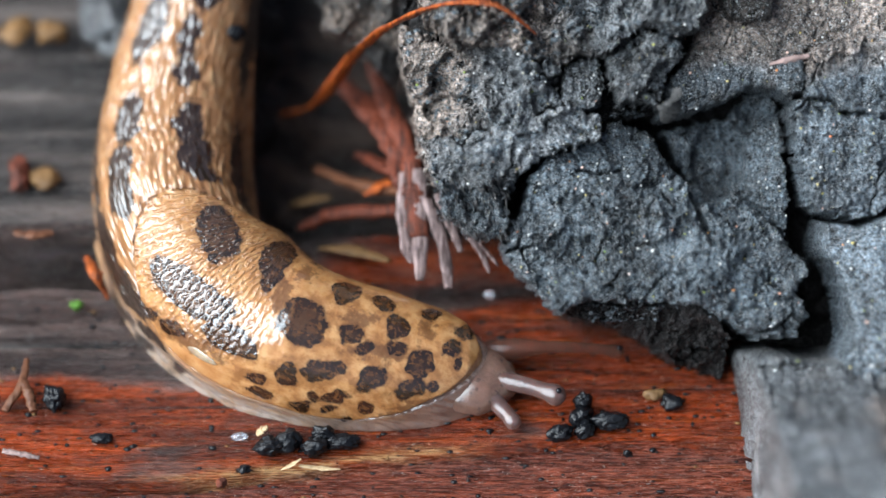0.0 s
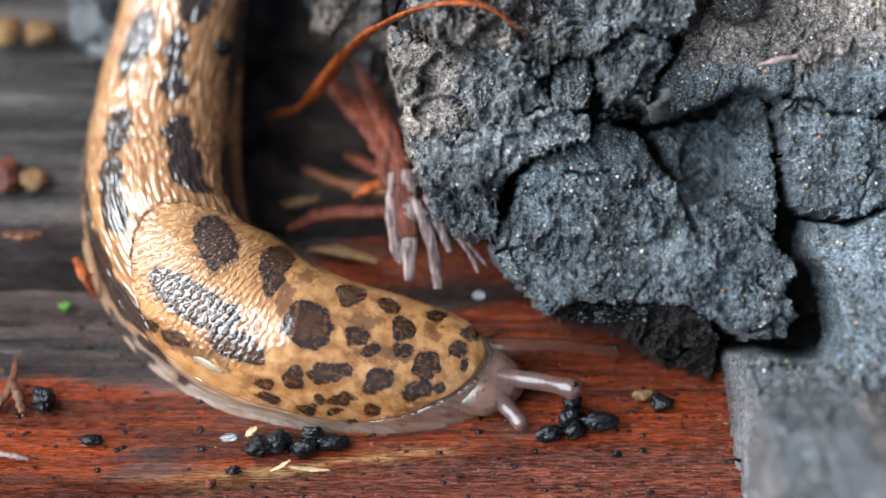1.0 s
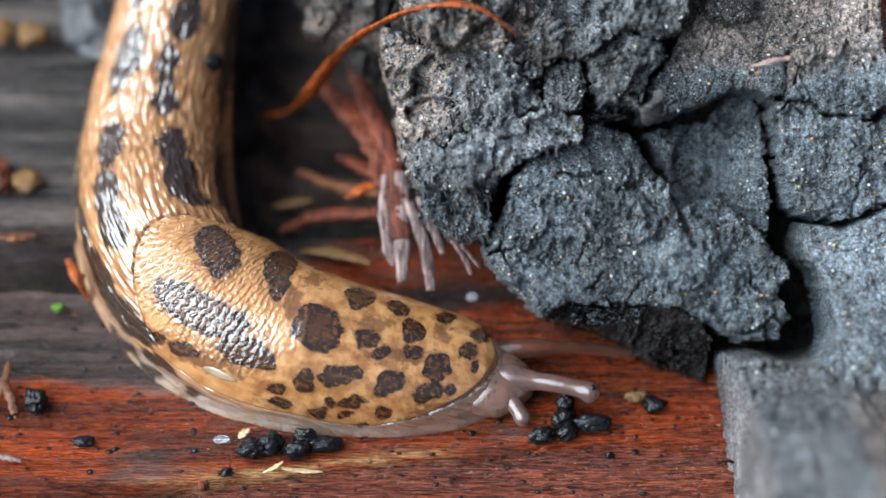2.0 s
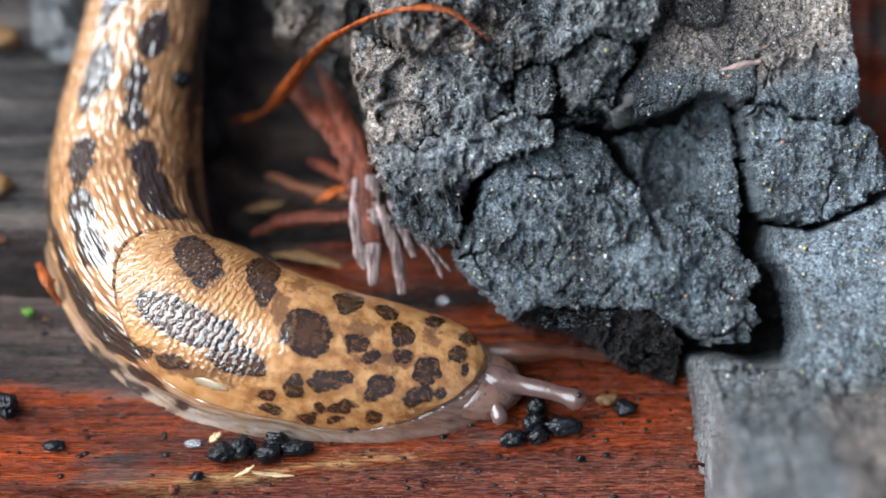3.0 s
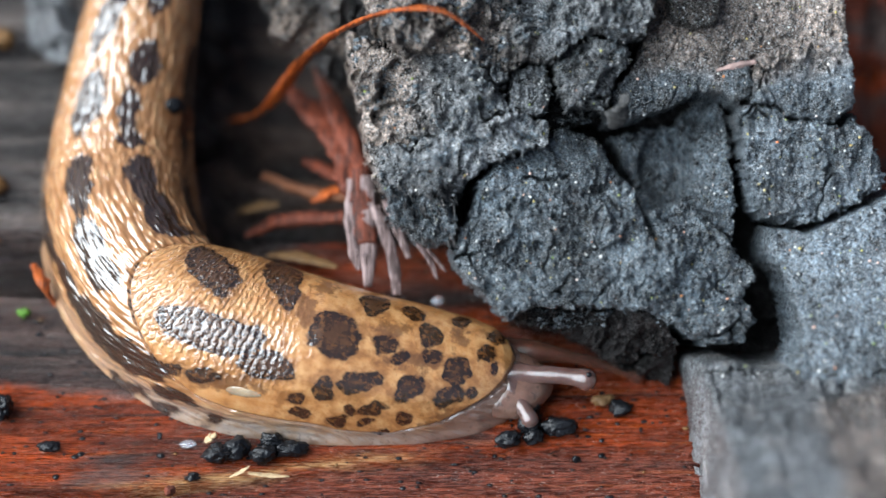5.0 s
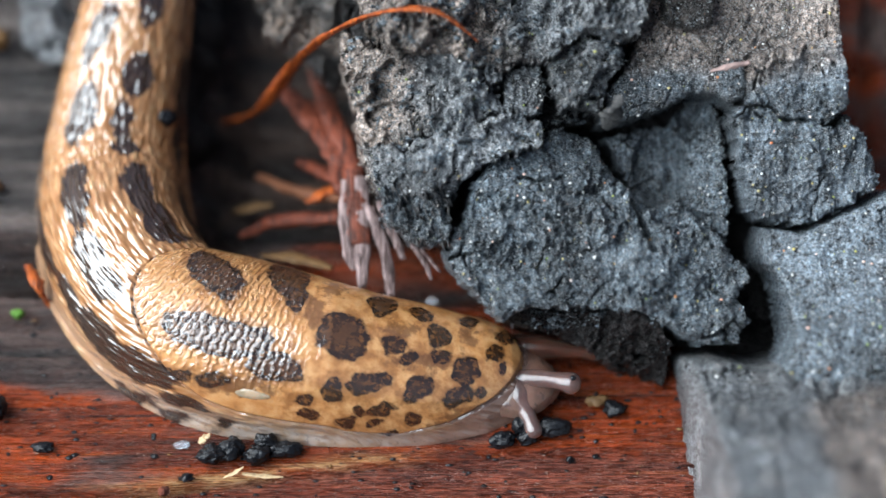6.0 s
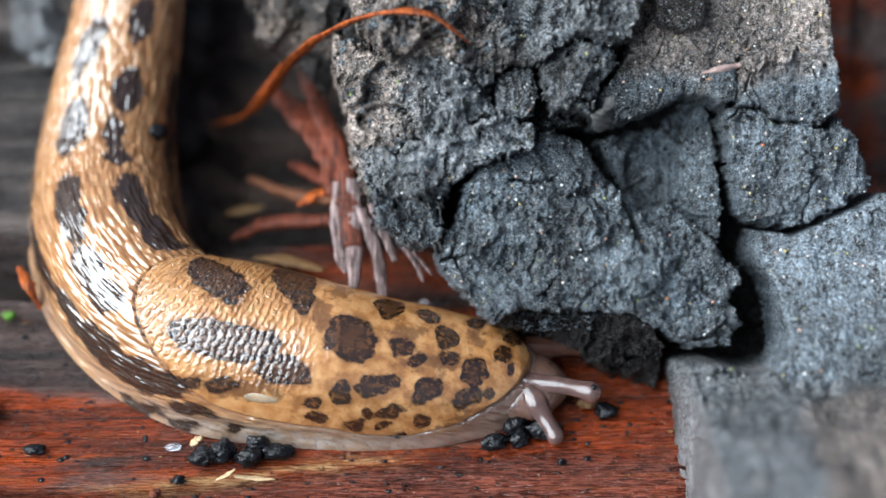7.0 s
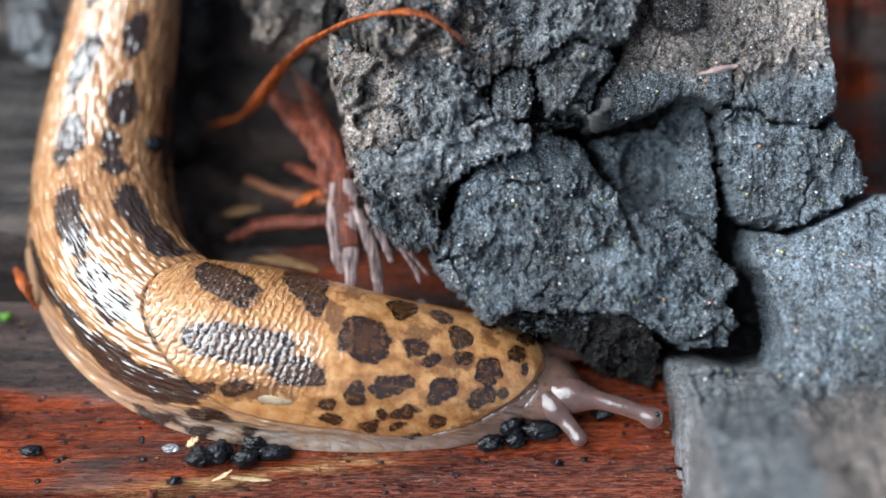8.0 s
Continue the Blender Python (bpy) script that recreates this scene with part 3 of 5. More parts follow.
plate([(29.4, 30.3), (31.1, 25.5), (33.6, 24.7), (35.8, 25.6), (36.3, 28.1), (35.5, 32.1), (29.9, 32.1)], flat(10), 8, 385, rough=0.5, steps=0.3, ragged=0.5, material=CHAR_BARK)
plate([(40.3, 22.2), (50.1, 24.2), (50.8, 20.4), (50.5, 16.1), (48.6, 14.4), (46.9, 15.3), (43.5, 15.0), (42.0, 16.3), (39.7, 16.7)], flat(10.0), 8, 380, rough=0.75, steps=0.4, ragged=0.5, brown=lambda u, v: 0.6 * smooth(15, 22, v) + 0 * u, material=CHAR_DUSTY)
plate([(38.1, 16.3), (42.1, 16.0), (43.7, 14.8), (47.4, 15.0), (49.9, 14.0), (50.9, 15.5), (52.8, 13.3), (54.3, 7.9), (49.9, 5.3), (45.5, 3.4), (42.7, 3.9), (40.5, 4.5), (39.6, 8.1), (38.7, 12.4)], flat(8.8), 10, 381, rough=0.65, steps=0.35, ragged=0.8, grain=0.25, material=CHAR_DUSTY, grooves=[([(39.3, 5.6), (40.5, 7.5), (43.6, 6.8), (44.9, 6.2)], 0.15, 0.5), ([(41.8, 12.4), (44.3, 12.3), (46.1, 12.5)], 0.12, 0.5)])
plate([(24.9, 13.0), (31.9, 14.5), (34.4, 17.4), (37.6, 17.9), (37.8, 15.6), (38.2, 12.0), (38.7, 7.6), (38.6, 4.5), (37.9, 1.6), (35.6, 3.8), (33.1, 5.5), (28.7, 3.7), (26.9, 8.2)], hollow_face, 9, 360, rough=0.5, steps=0.3, ragged=0.8, grain=0.45)
plate([(6.8, -0.6), (7.4, 2.0), (8.6, 4.4), (9.4, 7.6), (11.5, 10.0), (15.2, 11.6), (19.0, 14.2), (23.4, 13.1), (24.6, 10.2), (26.4, 8.1), (27.7, 4.8), (30.5, 5.3), (32.4, 5.7), (34.9, 3.7), (37.2, 1.6), (39.5, -1.2), (39.7, -2.7), (38.3, -4.3), (39.6, -7.2), (38.0, -9.2), (35.0, -10.0), (32.0, -8.1), (29.5, -7.0), (27.3, -6.1), (18.7, -5.5), (14.1, -5.9), (12.8, -7.0), (11.3, -5.2), (8.8, -3.3)], lobe_face, 11, 350, rough=0.85, steps=0.45, ragged=0.55, grain=0.12, grooves=[([(27.1, 6.2), (27.9, 4.1), (28.6, 2.5), (29.3, 0.7)], 0.3, 3.0), ([(17.8, 7.8), (18.7, 8.6), (19.5, 8.6)], 0.25, 1.0), ([(21.2, 6.6), (22.4, 7.2), (23.0, 6.9)], 0.22, 1.0), ([(22.1, 3.5), (22.9, 5.3)], 0.2, 0.9), ([(31.3, -6.4), (33.5, -6.7), (36.6, -5.8), (38.5, -5.5)], 0.35, 1.0), ([(13.5, -1.1), (18.7, -3.0), (24.9, -3.0)], 0.5, 0.5)])
plate([(41.7, 3.0), (45.7, 2.2), (51.3, 4.7), (55.6, 6.9), (63.1, 6.4), (63.0, -14.8), (53.6, -13.4), (46.3, -15.2), (42.9, -14.7), (42.8, -12.3), (44.1, -9.2), (43.4, -3.1), (41.5, 0.0)], low_face, 12, 390, rough=0.25, steps=0.3, ragged=0.25, material=CHAR_DUSTY)
plate([(33.4, -11.7), (36.2, -11.5), (40.4, -12.3), (45.7, -11.7), (55.1, -9.4), (65.7, -10.5), (65.7, -47.6), (33.4, -47.6), (34.9, -25.8), (34.2, -16.4)], foot_face, 30, 400, 0.25, rough=0.6, grain=0.4, ragged=0.2, name="char_foot", material=CHAR_ASH, brown=lambda u, v: 1.1 * smooth(41, 49, u) * smooth(-12, -18, v))
# Underside of the overhang, its shade given by the black colour.
plate([(13.5, -5.9), (28.5, -6.2), (32.2, -9.9), (31.6, -15.2), (25.3, -12.4), (19.1, -8.6), (13.5, -7.6)], lambda u, v: 8 - 8 * smooth(-5, -14, v), 14, 410, rough=0.9, material=CHAR_SHADED)
plate([(-15.8, 33.7), (-0.9, 34.4), (-1.6, 27.8), (-4.2, 21.9), (-6.2, 19.2), (-9.5, 22.8), (-13.8, 25.8)], lambda u, v: -10 + 2.5 * fbm(u / 5, v / 5, 0, 3, 6), 8, 420, 0.2, rough=0.9, brown=0.35, material=CHAR_BARK)


# ---- the slug ----
ROUTE = spline([(-14.1, 134.1, 24.0), (-23.1, 94.1, 22.0), (-28.1, 64.1, 18.0), (-29.2, 53.0, 15.5), (-30.1, 45.7, 12.5), (-31.4, 37.5, 8.5), (-32.1, 28.7, 4.5), (-30.9, 19.2, 2.6), (-26.3, 11.0, 0.7), (-18.5, 5.4, 0.0), (-7.0, 3.0, 0.0), (5.0, 2.2, 0.0), (15.0, 2.6, 0.0), (30.0, 3.5, 0.0), (50.0, 4.0, 0.0)], 1200)
ROUTE = np.stack([np.convolve(np.pad(ROUTE[:, k], 30, mode="reflect", reflect_type="odd"), np.hanning(61) / np.hanning(61).sum(), mode="valid") for k in range(3)], -1)
REACH = np.concatenate([[0], np.cumsum(np.linalg.norm(np.diff(ROUTE, axis=0), axis=1))])
NOSE = float(REACH[np.argmin(np.abs(ROUTE[:, 0] - 5.9) + 100 * (ROUTE[:, 1] > 12))])


def on_route(u):
    return np.stack([np.interp(u, REACH, ROUTE[:, k]) for k in range(3)], -1)


def heading(u):
    t = on_route(u + 1.0) - on_route(u - 1.0)
    t = t / np.linalg.norm(t, axis=-1, keepdims=True)
    right = np.cross(t, (0.0, 0.0, 1.0))
    right /= np.linalg.norm(right, axis=-1, keepdims=True)
    return t, right, np.cross(right, t)


def eased(s, knots, values, soft):
    """A table read with its corners rounded off over soft mm."""
    return sum(np.interp(s + soft * k, knots, values) for k in (-1, -0.6, -0.2, 0.2, 0.6, 1)) / 6


def advance(s, t):
    """How far the body at s mm behind the nose has crept at t seconds, mm."""
    gone = np.interp(t, (0, 1.5, 3, 4.5, 6, 7, 8), (0, 0.185, 0.39, 0.587, 0.748, 0.87, 1.0))
    return gone * eased(s, (0, 12, 25, 40, 50, 70, 90), (14.9, 14.6, 13.7, 12.7, 12.2, 12.8, 13.4), 7)


def rolled(s, t):
    """How far the back leans to the right at first, before the bend has straightened, radians."""
    return radians(5.5) * (1 - t / 8) * eased(s, (0, 10, 20, 36, 50), (0.2, 0.8, 1.0, 1.0, 0.2), 5)


def half_width(s):
    return np.interp(s, (0, 0.4, 1.2, 3, 6, 12, 20, 35, 50, 60, 70, 85, 110, 130), (0.6, 2.0, 3.4, 5.0, 6.3, 7.6, 8.3, 8.9, 9.2, 8.7, 7.7, 6.5, 4.6, 1.0))


def back_height_of(s):
    return np.interp(s, (0, 0.4, 1.2, 3, 6, 12, 22, 35, 50, 60, 70, 85, 110, 130), (2.2, 3.4, 4.6, 6.2, 7.4, 9.4, 12.3, 13.4, 12.3, 10.5, 8.9, 7.4, 5.2, 1.0))


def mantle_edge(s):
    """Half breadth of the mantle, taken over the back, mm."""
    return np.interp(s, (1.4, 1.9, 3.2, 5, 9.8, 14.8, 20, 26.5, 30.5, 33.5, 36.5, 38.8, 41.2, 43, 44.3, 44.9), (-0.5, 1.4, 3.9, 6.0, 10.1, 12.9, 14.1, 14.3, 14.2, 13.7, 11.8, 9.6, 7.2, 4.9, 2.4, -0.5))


# dark blotches: place along and across the back, half length, half breadth, turn
FRONT_SPOTS = [
    (36.8, -2.5, 4.8, 2.3, 2.82), (27.8, -5.4, 3.9, 2.3, 1.83), (26.2, -2.1, 2.0, 1.1, 1.78), (20.8, 2.3, 2.8, 2.3, -2.13), (17.0, -3.3, 2.1, 1.5, 1.45), (12.8, -3.1, 1.3, 1.2, 1.78),
    (7.5, -3.1, 1.2, 0.8, 1.23), (3.5, -1.7, 1.6, 1.0, -2.22), (10.8, -0.2, 1.4, 1.1, 1.17), (10.5, 2.1, 1.0, 0.7, -2.73), (15.8, 2.2, 1.3, 1.0, -3.08), (14.0, 3.1, 1.0, 0.7, -2.25),
    (18.0, 6.9, 2.0, 1.0, -2.59), (21.5, 9.0, 1.3, 1.0, 1.39), (12.8, 6.2, 1.5, 1.1, -2.27), (13.8, 7.7, 1.2, 0.7, -2.43), (8.0, 3.4, 1.5, 1.2, -2.16), (4.8, 1.0, 1.0, 0.8, -2.37)]
REAR_SPOTS = [
    (9.2, 6.8, 1.8, 0.8, -2.44), (7.0, 5.7, 0.7, 0.4, -2.49), (16.8, 10.0, 1.3, 0.6, -2.69), (19.0, 10.6, 0.8, 0.5, -2.66), (24.2, 11.1, 0.8, 0.6, -3.1), (23.8, 12.7, 0.9, 0.6, -3.03),
    (20.2, 12.6, 1.0, 0.5, 0.99), (13.5, 10.3, 0.8, 0.6, -2.26), (15.5, 12.7, 0.7, 0.3, -2.64), (17.2, 11.8, 0.8, 0.3, -2.27), (32.9, 5.3, 5.4, 2.3, -3.02), (27.2, 7.6, 2.6, 1.7, 3.11),
    (32.8, 10.8, 1.5, 0.8, -2.59), (35.5, 12.0, 1.0, 0.5, -2.09), (4.0, 2.5, 0.6, 0.3, 1.19)]
FAINT_SPOTS = [(7.5, -0.6, 0.9, 0.7, 1.14), (15.0, 0.0, 1.5, 0.8, -2.86), (22.5, -8.3, 1.2, 0.6, 2.53), (23.8, -0.3, 1.6, 1.3, 1.72), (30.2, 10.6, 2.6, 0.9, -2.9), (12.2, 3.2, 2.6, 0.7, -2.9), (22.5, -4.5, 1.4, 1.0, 1.5), (9.0, 9.0, 2.4, 0.6, -2.5)]
BODY_BANDS = [
    (75.0, -3.4, 3.0, 1.9, 3.06), (68.0, -2.1, 3.5, 1.2, -0.01), (64.0, -2.3, 2.0, 1.4, -0.1), (55.5, -3.5, 4.7, 2.0, -0.04), (49.8, -4.4, 3.4, 2.4, -0.32), (46.7, -5.2, 2.2, 1.3, -1.78),
    (68.8, 3.0, 4.0, 1.9, 2.9), (56.5, 4.4, 4.3, 1.8, 2.94), (49.8, 5.9, 2.6, 1.9, 2.95), (46.4, 6.4, 2.6, 2.1, 2.95), (84.0, -3.2, 2.6, 1.5, 0.1), (93.0, -3.0, 4.0, 1.3, 0.0), (79.5, 2.4, 4.0, 1.4, 2.9), (91.0, 2.8, 4.0, 1.3, 0.0)]
FLANK_BANDS = [
    (43.9, 12.9, 3.2, 2.1, 2.9), (39.6, 13.4, 3.8, 2.1, -2.95), (39.2, 17.3, 1.6, 0.6, -3.04), (35.0, 15.6, 1.6, 0.7, -3.0), (48.2, 12.6, 2.8, 1.4, 2.8), (35.8, 17.5, 0.8, 0.3, -2.88),
    (32.0, 16.6, 0.9, 0.4, -2.44), (54.5, 12.5, 4.0, 1.3, 3.1), (65.0, 12.0, 5.0, 1.3, 0.0), (50.0, -11.5, 9.0, 1.5, 0.0), (72.0, -11.5, 8.0, 1.5, 0.0)]


def blotches(s, q, spots):
    """Distance in mm to the nearest of some blotches, negative inside."""
    d = np.full(s.shape, 9.0)
    s, q = s + 0.45 * fbm(s / 2.2, q / 2.2, 0, 2, 73), q + 0.45 * fbm(s / 2.2, q / 2.2, 4, 2, 74)
    for s0, q0, rs, rq, turn in spots:
        c, n = math.cos(turn), math.sin(turn)
        a, b = c * (s - s0) + n * (q - q0), -n * (s - s0) + c * (q - q0)
        d = np.minimum(d, (np.sqrt((a / rs) ** 2 + (b / rq) ** 2) - 1) * min(rs, rq))
    return d - 0.15


def slug_surface(s, q, t):
    """Points of the slug's skin at s mm behind the nose and q (-1 left foot edge to 1 right foot edge) at t seconds, with their fields."""
    a, h = half_width(s), back_height_of(s)
    arc = q * 0.5 * np.pi * np.sqrt((a * a + h * h) / 2)
    psi = np.clip(q, -1, 1) * np.pi / 2
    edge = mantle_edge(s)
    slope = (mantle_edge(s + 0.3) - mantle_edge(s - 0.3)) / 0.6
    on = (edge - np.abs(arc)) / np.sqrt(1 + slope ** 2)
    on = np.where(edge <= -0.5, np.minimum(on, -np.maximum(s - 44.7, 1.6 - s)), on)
    step = 0.55 * smooth(-0.05, 0.3, on) - 0.4 * np.exp(-((on + 0.12) / 0.18) ** 2)
    tub = fbm(s / 2.0, arc / 0.8, 0, 2, 71)
    wrinkle = np.where(on > 0, 0.05 * fbm(s / 0.9, arc / 0.9, 0, 3, 72), 0.12 * tub)
    grow = step + wrinkle * smooth(1.0, 0.85, np.abs(q)) * smooth(0, 3, s)
    x = (a + grow) * np.sign(psi) * np.abs(np.sin(psi)) ** 0.92
    x = np.where(q < 0, x * (1 + 0.20 * np.exp(-((s - 31) / 9) ** 2)), x)
    z = (h + grow) * np.abs(np.cos(psi)) ** 0.85
    x = x * (1 + 0.06 * np.exp(-(z / 1.0) ** 2))
    z = z + 0.1
    u = NOSE - s + advance(s, t)
    centre = on_route(u)
    tg, rt, up = heading(u)
    roll = rolled(s, t)[..., None]
    pts = centre + 4 * up + x[..., None] * (rt * np.cos(roll) - up * np.sin(roll)) + (z - 4)[..., None] * (up * np.cos(roll) + rt * np.sin(roll))
    return pts, {"arc": arc, "on": on}


slug = tagged(new("leopard_slug"), "wet ochre slug with dark brown blotches creeping over the board", "slug")
TIMES = (0, 1, 2, 3, 4, 5, 6, 7, 8)
SEGMENTS = []


def segment_frame(s, t):
    u = NOSE - s + advance(s, t)
    tg, rt, up = heading(np.asarray(float(u)))
    roll = float(rolled(s, t))
    c, n = math.cos(roll), math.sin(roll)
    m = Matrix.Identity(4)
    for row in range(3):
        m[row][0], m[row][1], m[row][2] = tg[row], n * up[row] - c * rt[row], c * up[row] + n * rt[row]
        m[row][3] = (float(on_route(u)[row]) + 4 * up[row]) * MM
    return m


PORE = (29.2, 11.4)


def breathing_pore(seg, home):
    """The pale slit at the mantle's right edge."""
    a, h = float(half_width(PORE[0])), float(back_height_of(PORE[0]))
    q = PORE[1] / (0.5 * math.pi * math.sqrt((a * a + h * h) / 2))
    pts, _ = slug_surface(np.array([PORE[0], PORE[0] + 0.5, PORE[0]]), np.array([q, q, q + 0.03]), 4.0)
    ahead = Vector(pts[0] - pts[1]).normalized()
    down = Vector(pts[2] - pts[0]).normalized()
    out = ahead.cross(down)
    if out.z < 0:
        out = -out
    bm = bmesh.new()
    bmesh.ops.create_icosphere(bm, subdivisions=4, radius=1)
    back = home.inverted()
    for v in bm.verts:
        x, y, z = v.co
        v.co = back @ ((Vector(pts[0]) + ahead * x * 2.1 + down * y * (0.62 - 0.14 * x) + out * (0.26 * z - 0.10)) * MM)
    part("breathing_pore", bm, FOOT_PALE, seg, "pale wet breathing pore")


def build_slug():
    """Short overlapping rings of skin; the mantle lies as a plate on those that it covers."""
    fine_q = np.linspace(-1, 1, 190)
    cuts = np.concatenate([[0, 0.8, 1.8], np.arange(2.8, 100, 1.0), np.arange(100, 126, 2.0), [130]])
    for s0, s1 in zip(cuts[:-1], cuts[1:]):
        ss = np.arange(max(s0 - 0.6, 0), min(s1 + 1.1, 130) + 0.01, 0.2 if s1 < 90 else 0.5)
        s, q = np.meshgrid(np.concatenate([[ss[0] - 0.1], ss, [ss[-1] + 0.1]]), fine_q, indexing="ij")
        s = np.clip(s, 0, 130)
        pts, field = slug_surface(s, q, 4.0)
        du, dq = np.gradient(pts, axis=0), np.gradient(pts, axis=1)
        nrm = np.cross(du, dq)
        nrm /= np.linalg.norm(nrm, axis=-1, keepdims=True) + 1e-12
        middle = on_route(NOSE - s + advance(s, 4.0)) + np.array([0, 0, 3.0])
        outward = np.sign(((pts - middle) * nrm).sum(-1).mean())
        nrm *= outward
        tuck = 0.2 * np.clip((s - s1) / 1.0, 0, 1.2) + 0.14 * np.clip((s0 - s) / 0.6, 0, 1)
        pts = (pts - nrm * tuck[..., None])[1:-1]
        nrm, s, q = nrm[1:-1], s[1:-1], q[1:-1]
        on, arc = field["on"][1:-1], field["arc"][1:-1]
        home = segment_frame(0.5 * (s0 + s1), 4.0)
        back = np.array(home.inverted())
        local = (pts.reshape(-1, 3) * MM) @ back[:3, :3].T + back[:3, 3]
        lnrm = nrm.reshape(-1, 3) @ back[:3, :3].T
        pale = np.maximum(np.where(q < 0, smooth(40, 38, s), 0.35 + 0.65 * smooth(44, 34, s)) * smooth(0.80, 0.96, np.abs(q)), smooth(16, 6, s))
        rim = np.maximum(np.abs(on + 0.15) - 0.12 - 0.12 * vnoise(s / 2, arc / 2, 0, 9), 8 * (36 - s))
        fields = {"blotch": np.minimum(blotches(s, arc, FRONT_SPOTS + REAR_SPOTS + BODY_BANDS + FLANK_BANDS), rim), "faint": blotches(s, arc, FAINT_SPOTS), "pale": pale, "front": smooth(24, 8, s), "ridge": 0.06 + 0.94 * smooth(23, 30, s) * smooth(12, 8, np.abs(arc))}
        uv = np.stack([s.ravel(), arc.ravel()], 1) / 10
        f = quads(*s.shape)[:, ::-1] if outward > 0 else quads(*s.shape)
        is_mantle = on.ravel()[f].mean(1) > -0.1
        seg = None
        for name, mask, material in (("body_segment", ~is_mantle, SKIN), ("mantle_segment", is_mantle, MANTLE)):
            if not mask.any():
                continue
            me, used = mesh_from(name, local, f[mask], material, fields, uv)
            me.normals_split_custom_set_from_vertices(lnrm[used])
            if seg is None:
                seg = part(name, me, material, slug)
            else:
                part(name, me, material, seg)
        if s0 <= PORE[0] < s1:
            breathing_pore(seg, home)
        SEGMENTS.append((seg, 0.5 * (s0 + s1)))


build_slug()


def head_lump():
    """The soft head below the mantle's front, from which the feelers grow."""
    bm = bmesh.new()
    bmesh.ops.create_icosphere(bm, subdivisions=5, radius=1)
    co = np.array([v.co[:] for v in bm.verts])
    k = 1 + 0.05 * fbm(co[:, 0] * 2.2, co[:, 1] * 2.2, co[:, 2] * 2.2, 3, 88)
    for v, p, f in zip(bm.verts, co, k):
        flatten = 0.55 if p[2] < 0 else 1.0
        v.co = Vector(((4.4 if p[0] > 0 else 6.0) * p[0] * f, 4.6 * p[1] * f * (1 - 0.3 * max(p[0], 0)), 2.9 * p[2] * f * flatten)) * MM
    return part("head", bm, HEAD, slug, "soft pinkish grey head")


head = head_lump()
head_seat = Matrix.Translation((0.3 * MM, -1.5 * MM, -2.2 * MM))


def tentacle(name, skin, length, root, tip, bulb, eye, arch=0.02, swell=0.34):
    """A soft feeler along its own x axis, its tip at x = 0; root and tip radii in mm."""
    x = np.concatenate([np.linspace(-length, -bulb, 26), -bulb + bulb * np.sin(np.linspace(0.1, 1, 10) * np.pi / 2)])
    f = np.clip((x + length) / length, 0, 1)
    r = tip * (0.84 + 0.3 * (1 - f)) + (root - tip) * smooth(-0.45 * length, -0.75 * length, x) + swell * tip * np.exp(-((x + bulb) / (0.75 * bulb)) ** 2)
    r = np.where(x > -bulb, (0.84 + swell + 0.3 * bulb / length) * tip * np.sqrt(np.clip(1 - ((x + bulb) / bulb) ** 2, 0.0025, 1)), r)
    sag = arch * x * (x + 0.65 * length)
    ob = tube(name, np.stack([x, 0 * x, -sag], 1), r, skin, slug, 24, 3, 0.05, label="translucent pinkish grey feeler")
    if eye:
        bm = bmesh.new()
        bmesh.ops.create_icosphere(bm, subdivisions=2, radius=0.34 * MM)
        bmesh.ops.translate(bm, verts=bm.verts, vec=(-0.75 * MM, -0.1 * MM, ((0.74 + swell) * tip + 0.3) * MM))
        part("eye", bm, EYE_DARK, ob, "tiny black eye")
    return ob


def aim(tip, root):
    """The pose of a feeler whose tip and root lie there (mm)."""
    d = (Vector(tip) - Vector(root)).normalized()
    side = Vector((0, 0, 1)).cross(d).normalized()
    up = d.cross(side)
    return Matrix(((d.x, side.x, up.x, tip[0] * MM), (d.y, side.y, up.y, tip[1] * MM), (d.z, side.z, up.z, tip[2] * MM), (0, 0, 0, 1)))


near_feeler = tentacle("upper_tentacle", FEELER, 15, 2.2, 1.06, 1.25, True, 0.03)
far_feeler = tentacle("upper_tentacle", FAR_FEELER, 18, 1.3, 0.7, 0.95, True)
low_feeler = tentacle("lower_tentacle", FEELER, 7.0, 1.5, 0.98, 0.95, False, 0.02, 0.12)

# ---- loose things on the boards ----
def lump(name, centre, radii, material, seed, parent=None, turn=0.0, rough=0.18, sub=3):
    """An uneven pebble-like lump, mm."""
    bm = bmesh.new()
    bmesh.ops.create_icosphere(bm, subdivisions=sub, radius=1)
    co = np.array([v.co[:] for v in bm.verts])
    r = 1 + rough * fbm(co[:, 0] * 1.9 + seed, co[:, 1] * 1.9, co[:, 2] * 1.9, 4, seed, 0.65)
    c, n = math.cos(turn), math.sin(turn)
    for v, p, k in zip(bm.verts, co, r):
        x, y, z = p[0] * radii[0] * k, p[1] * radii[1] * k, p[2] * radii[2] * k
        v.co = Vector((centre[0] + c * x - n * y, centre[1] + n * x + c * y, centre[2] + z)) * MM
    return part(name, bm, material, parent)


def strip(name, points, widths, thick, material, parent=None, seed=0, n=40, label="", rough=0.35):
    """A flat bark or straw strip along points, twisting a little, mm."""
    line = spline(points, n)
    w = np.interp(np.linspace(0, 1, n), np.linspace(0, 1, len(widths)), widths)
    return tube(name, line, w * (1 + 0.12 * vnoise(np.arange(n) * 0.4, 0 * line[:, 0], 0, seed)), material, parent, 14, seed, rough, thick, label)


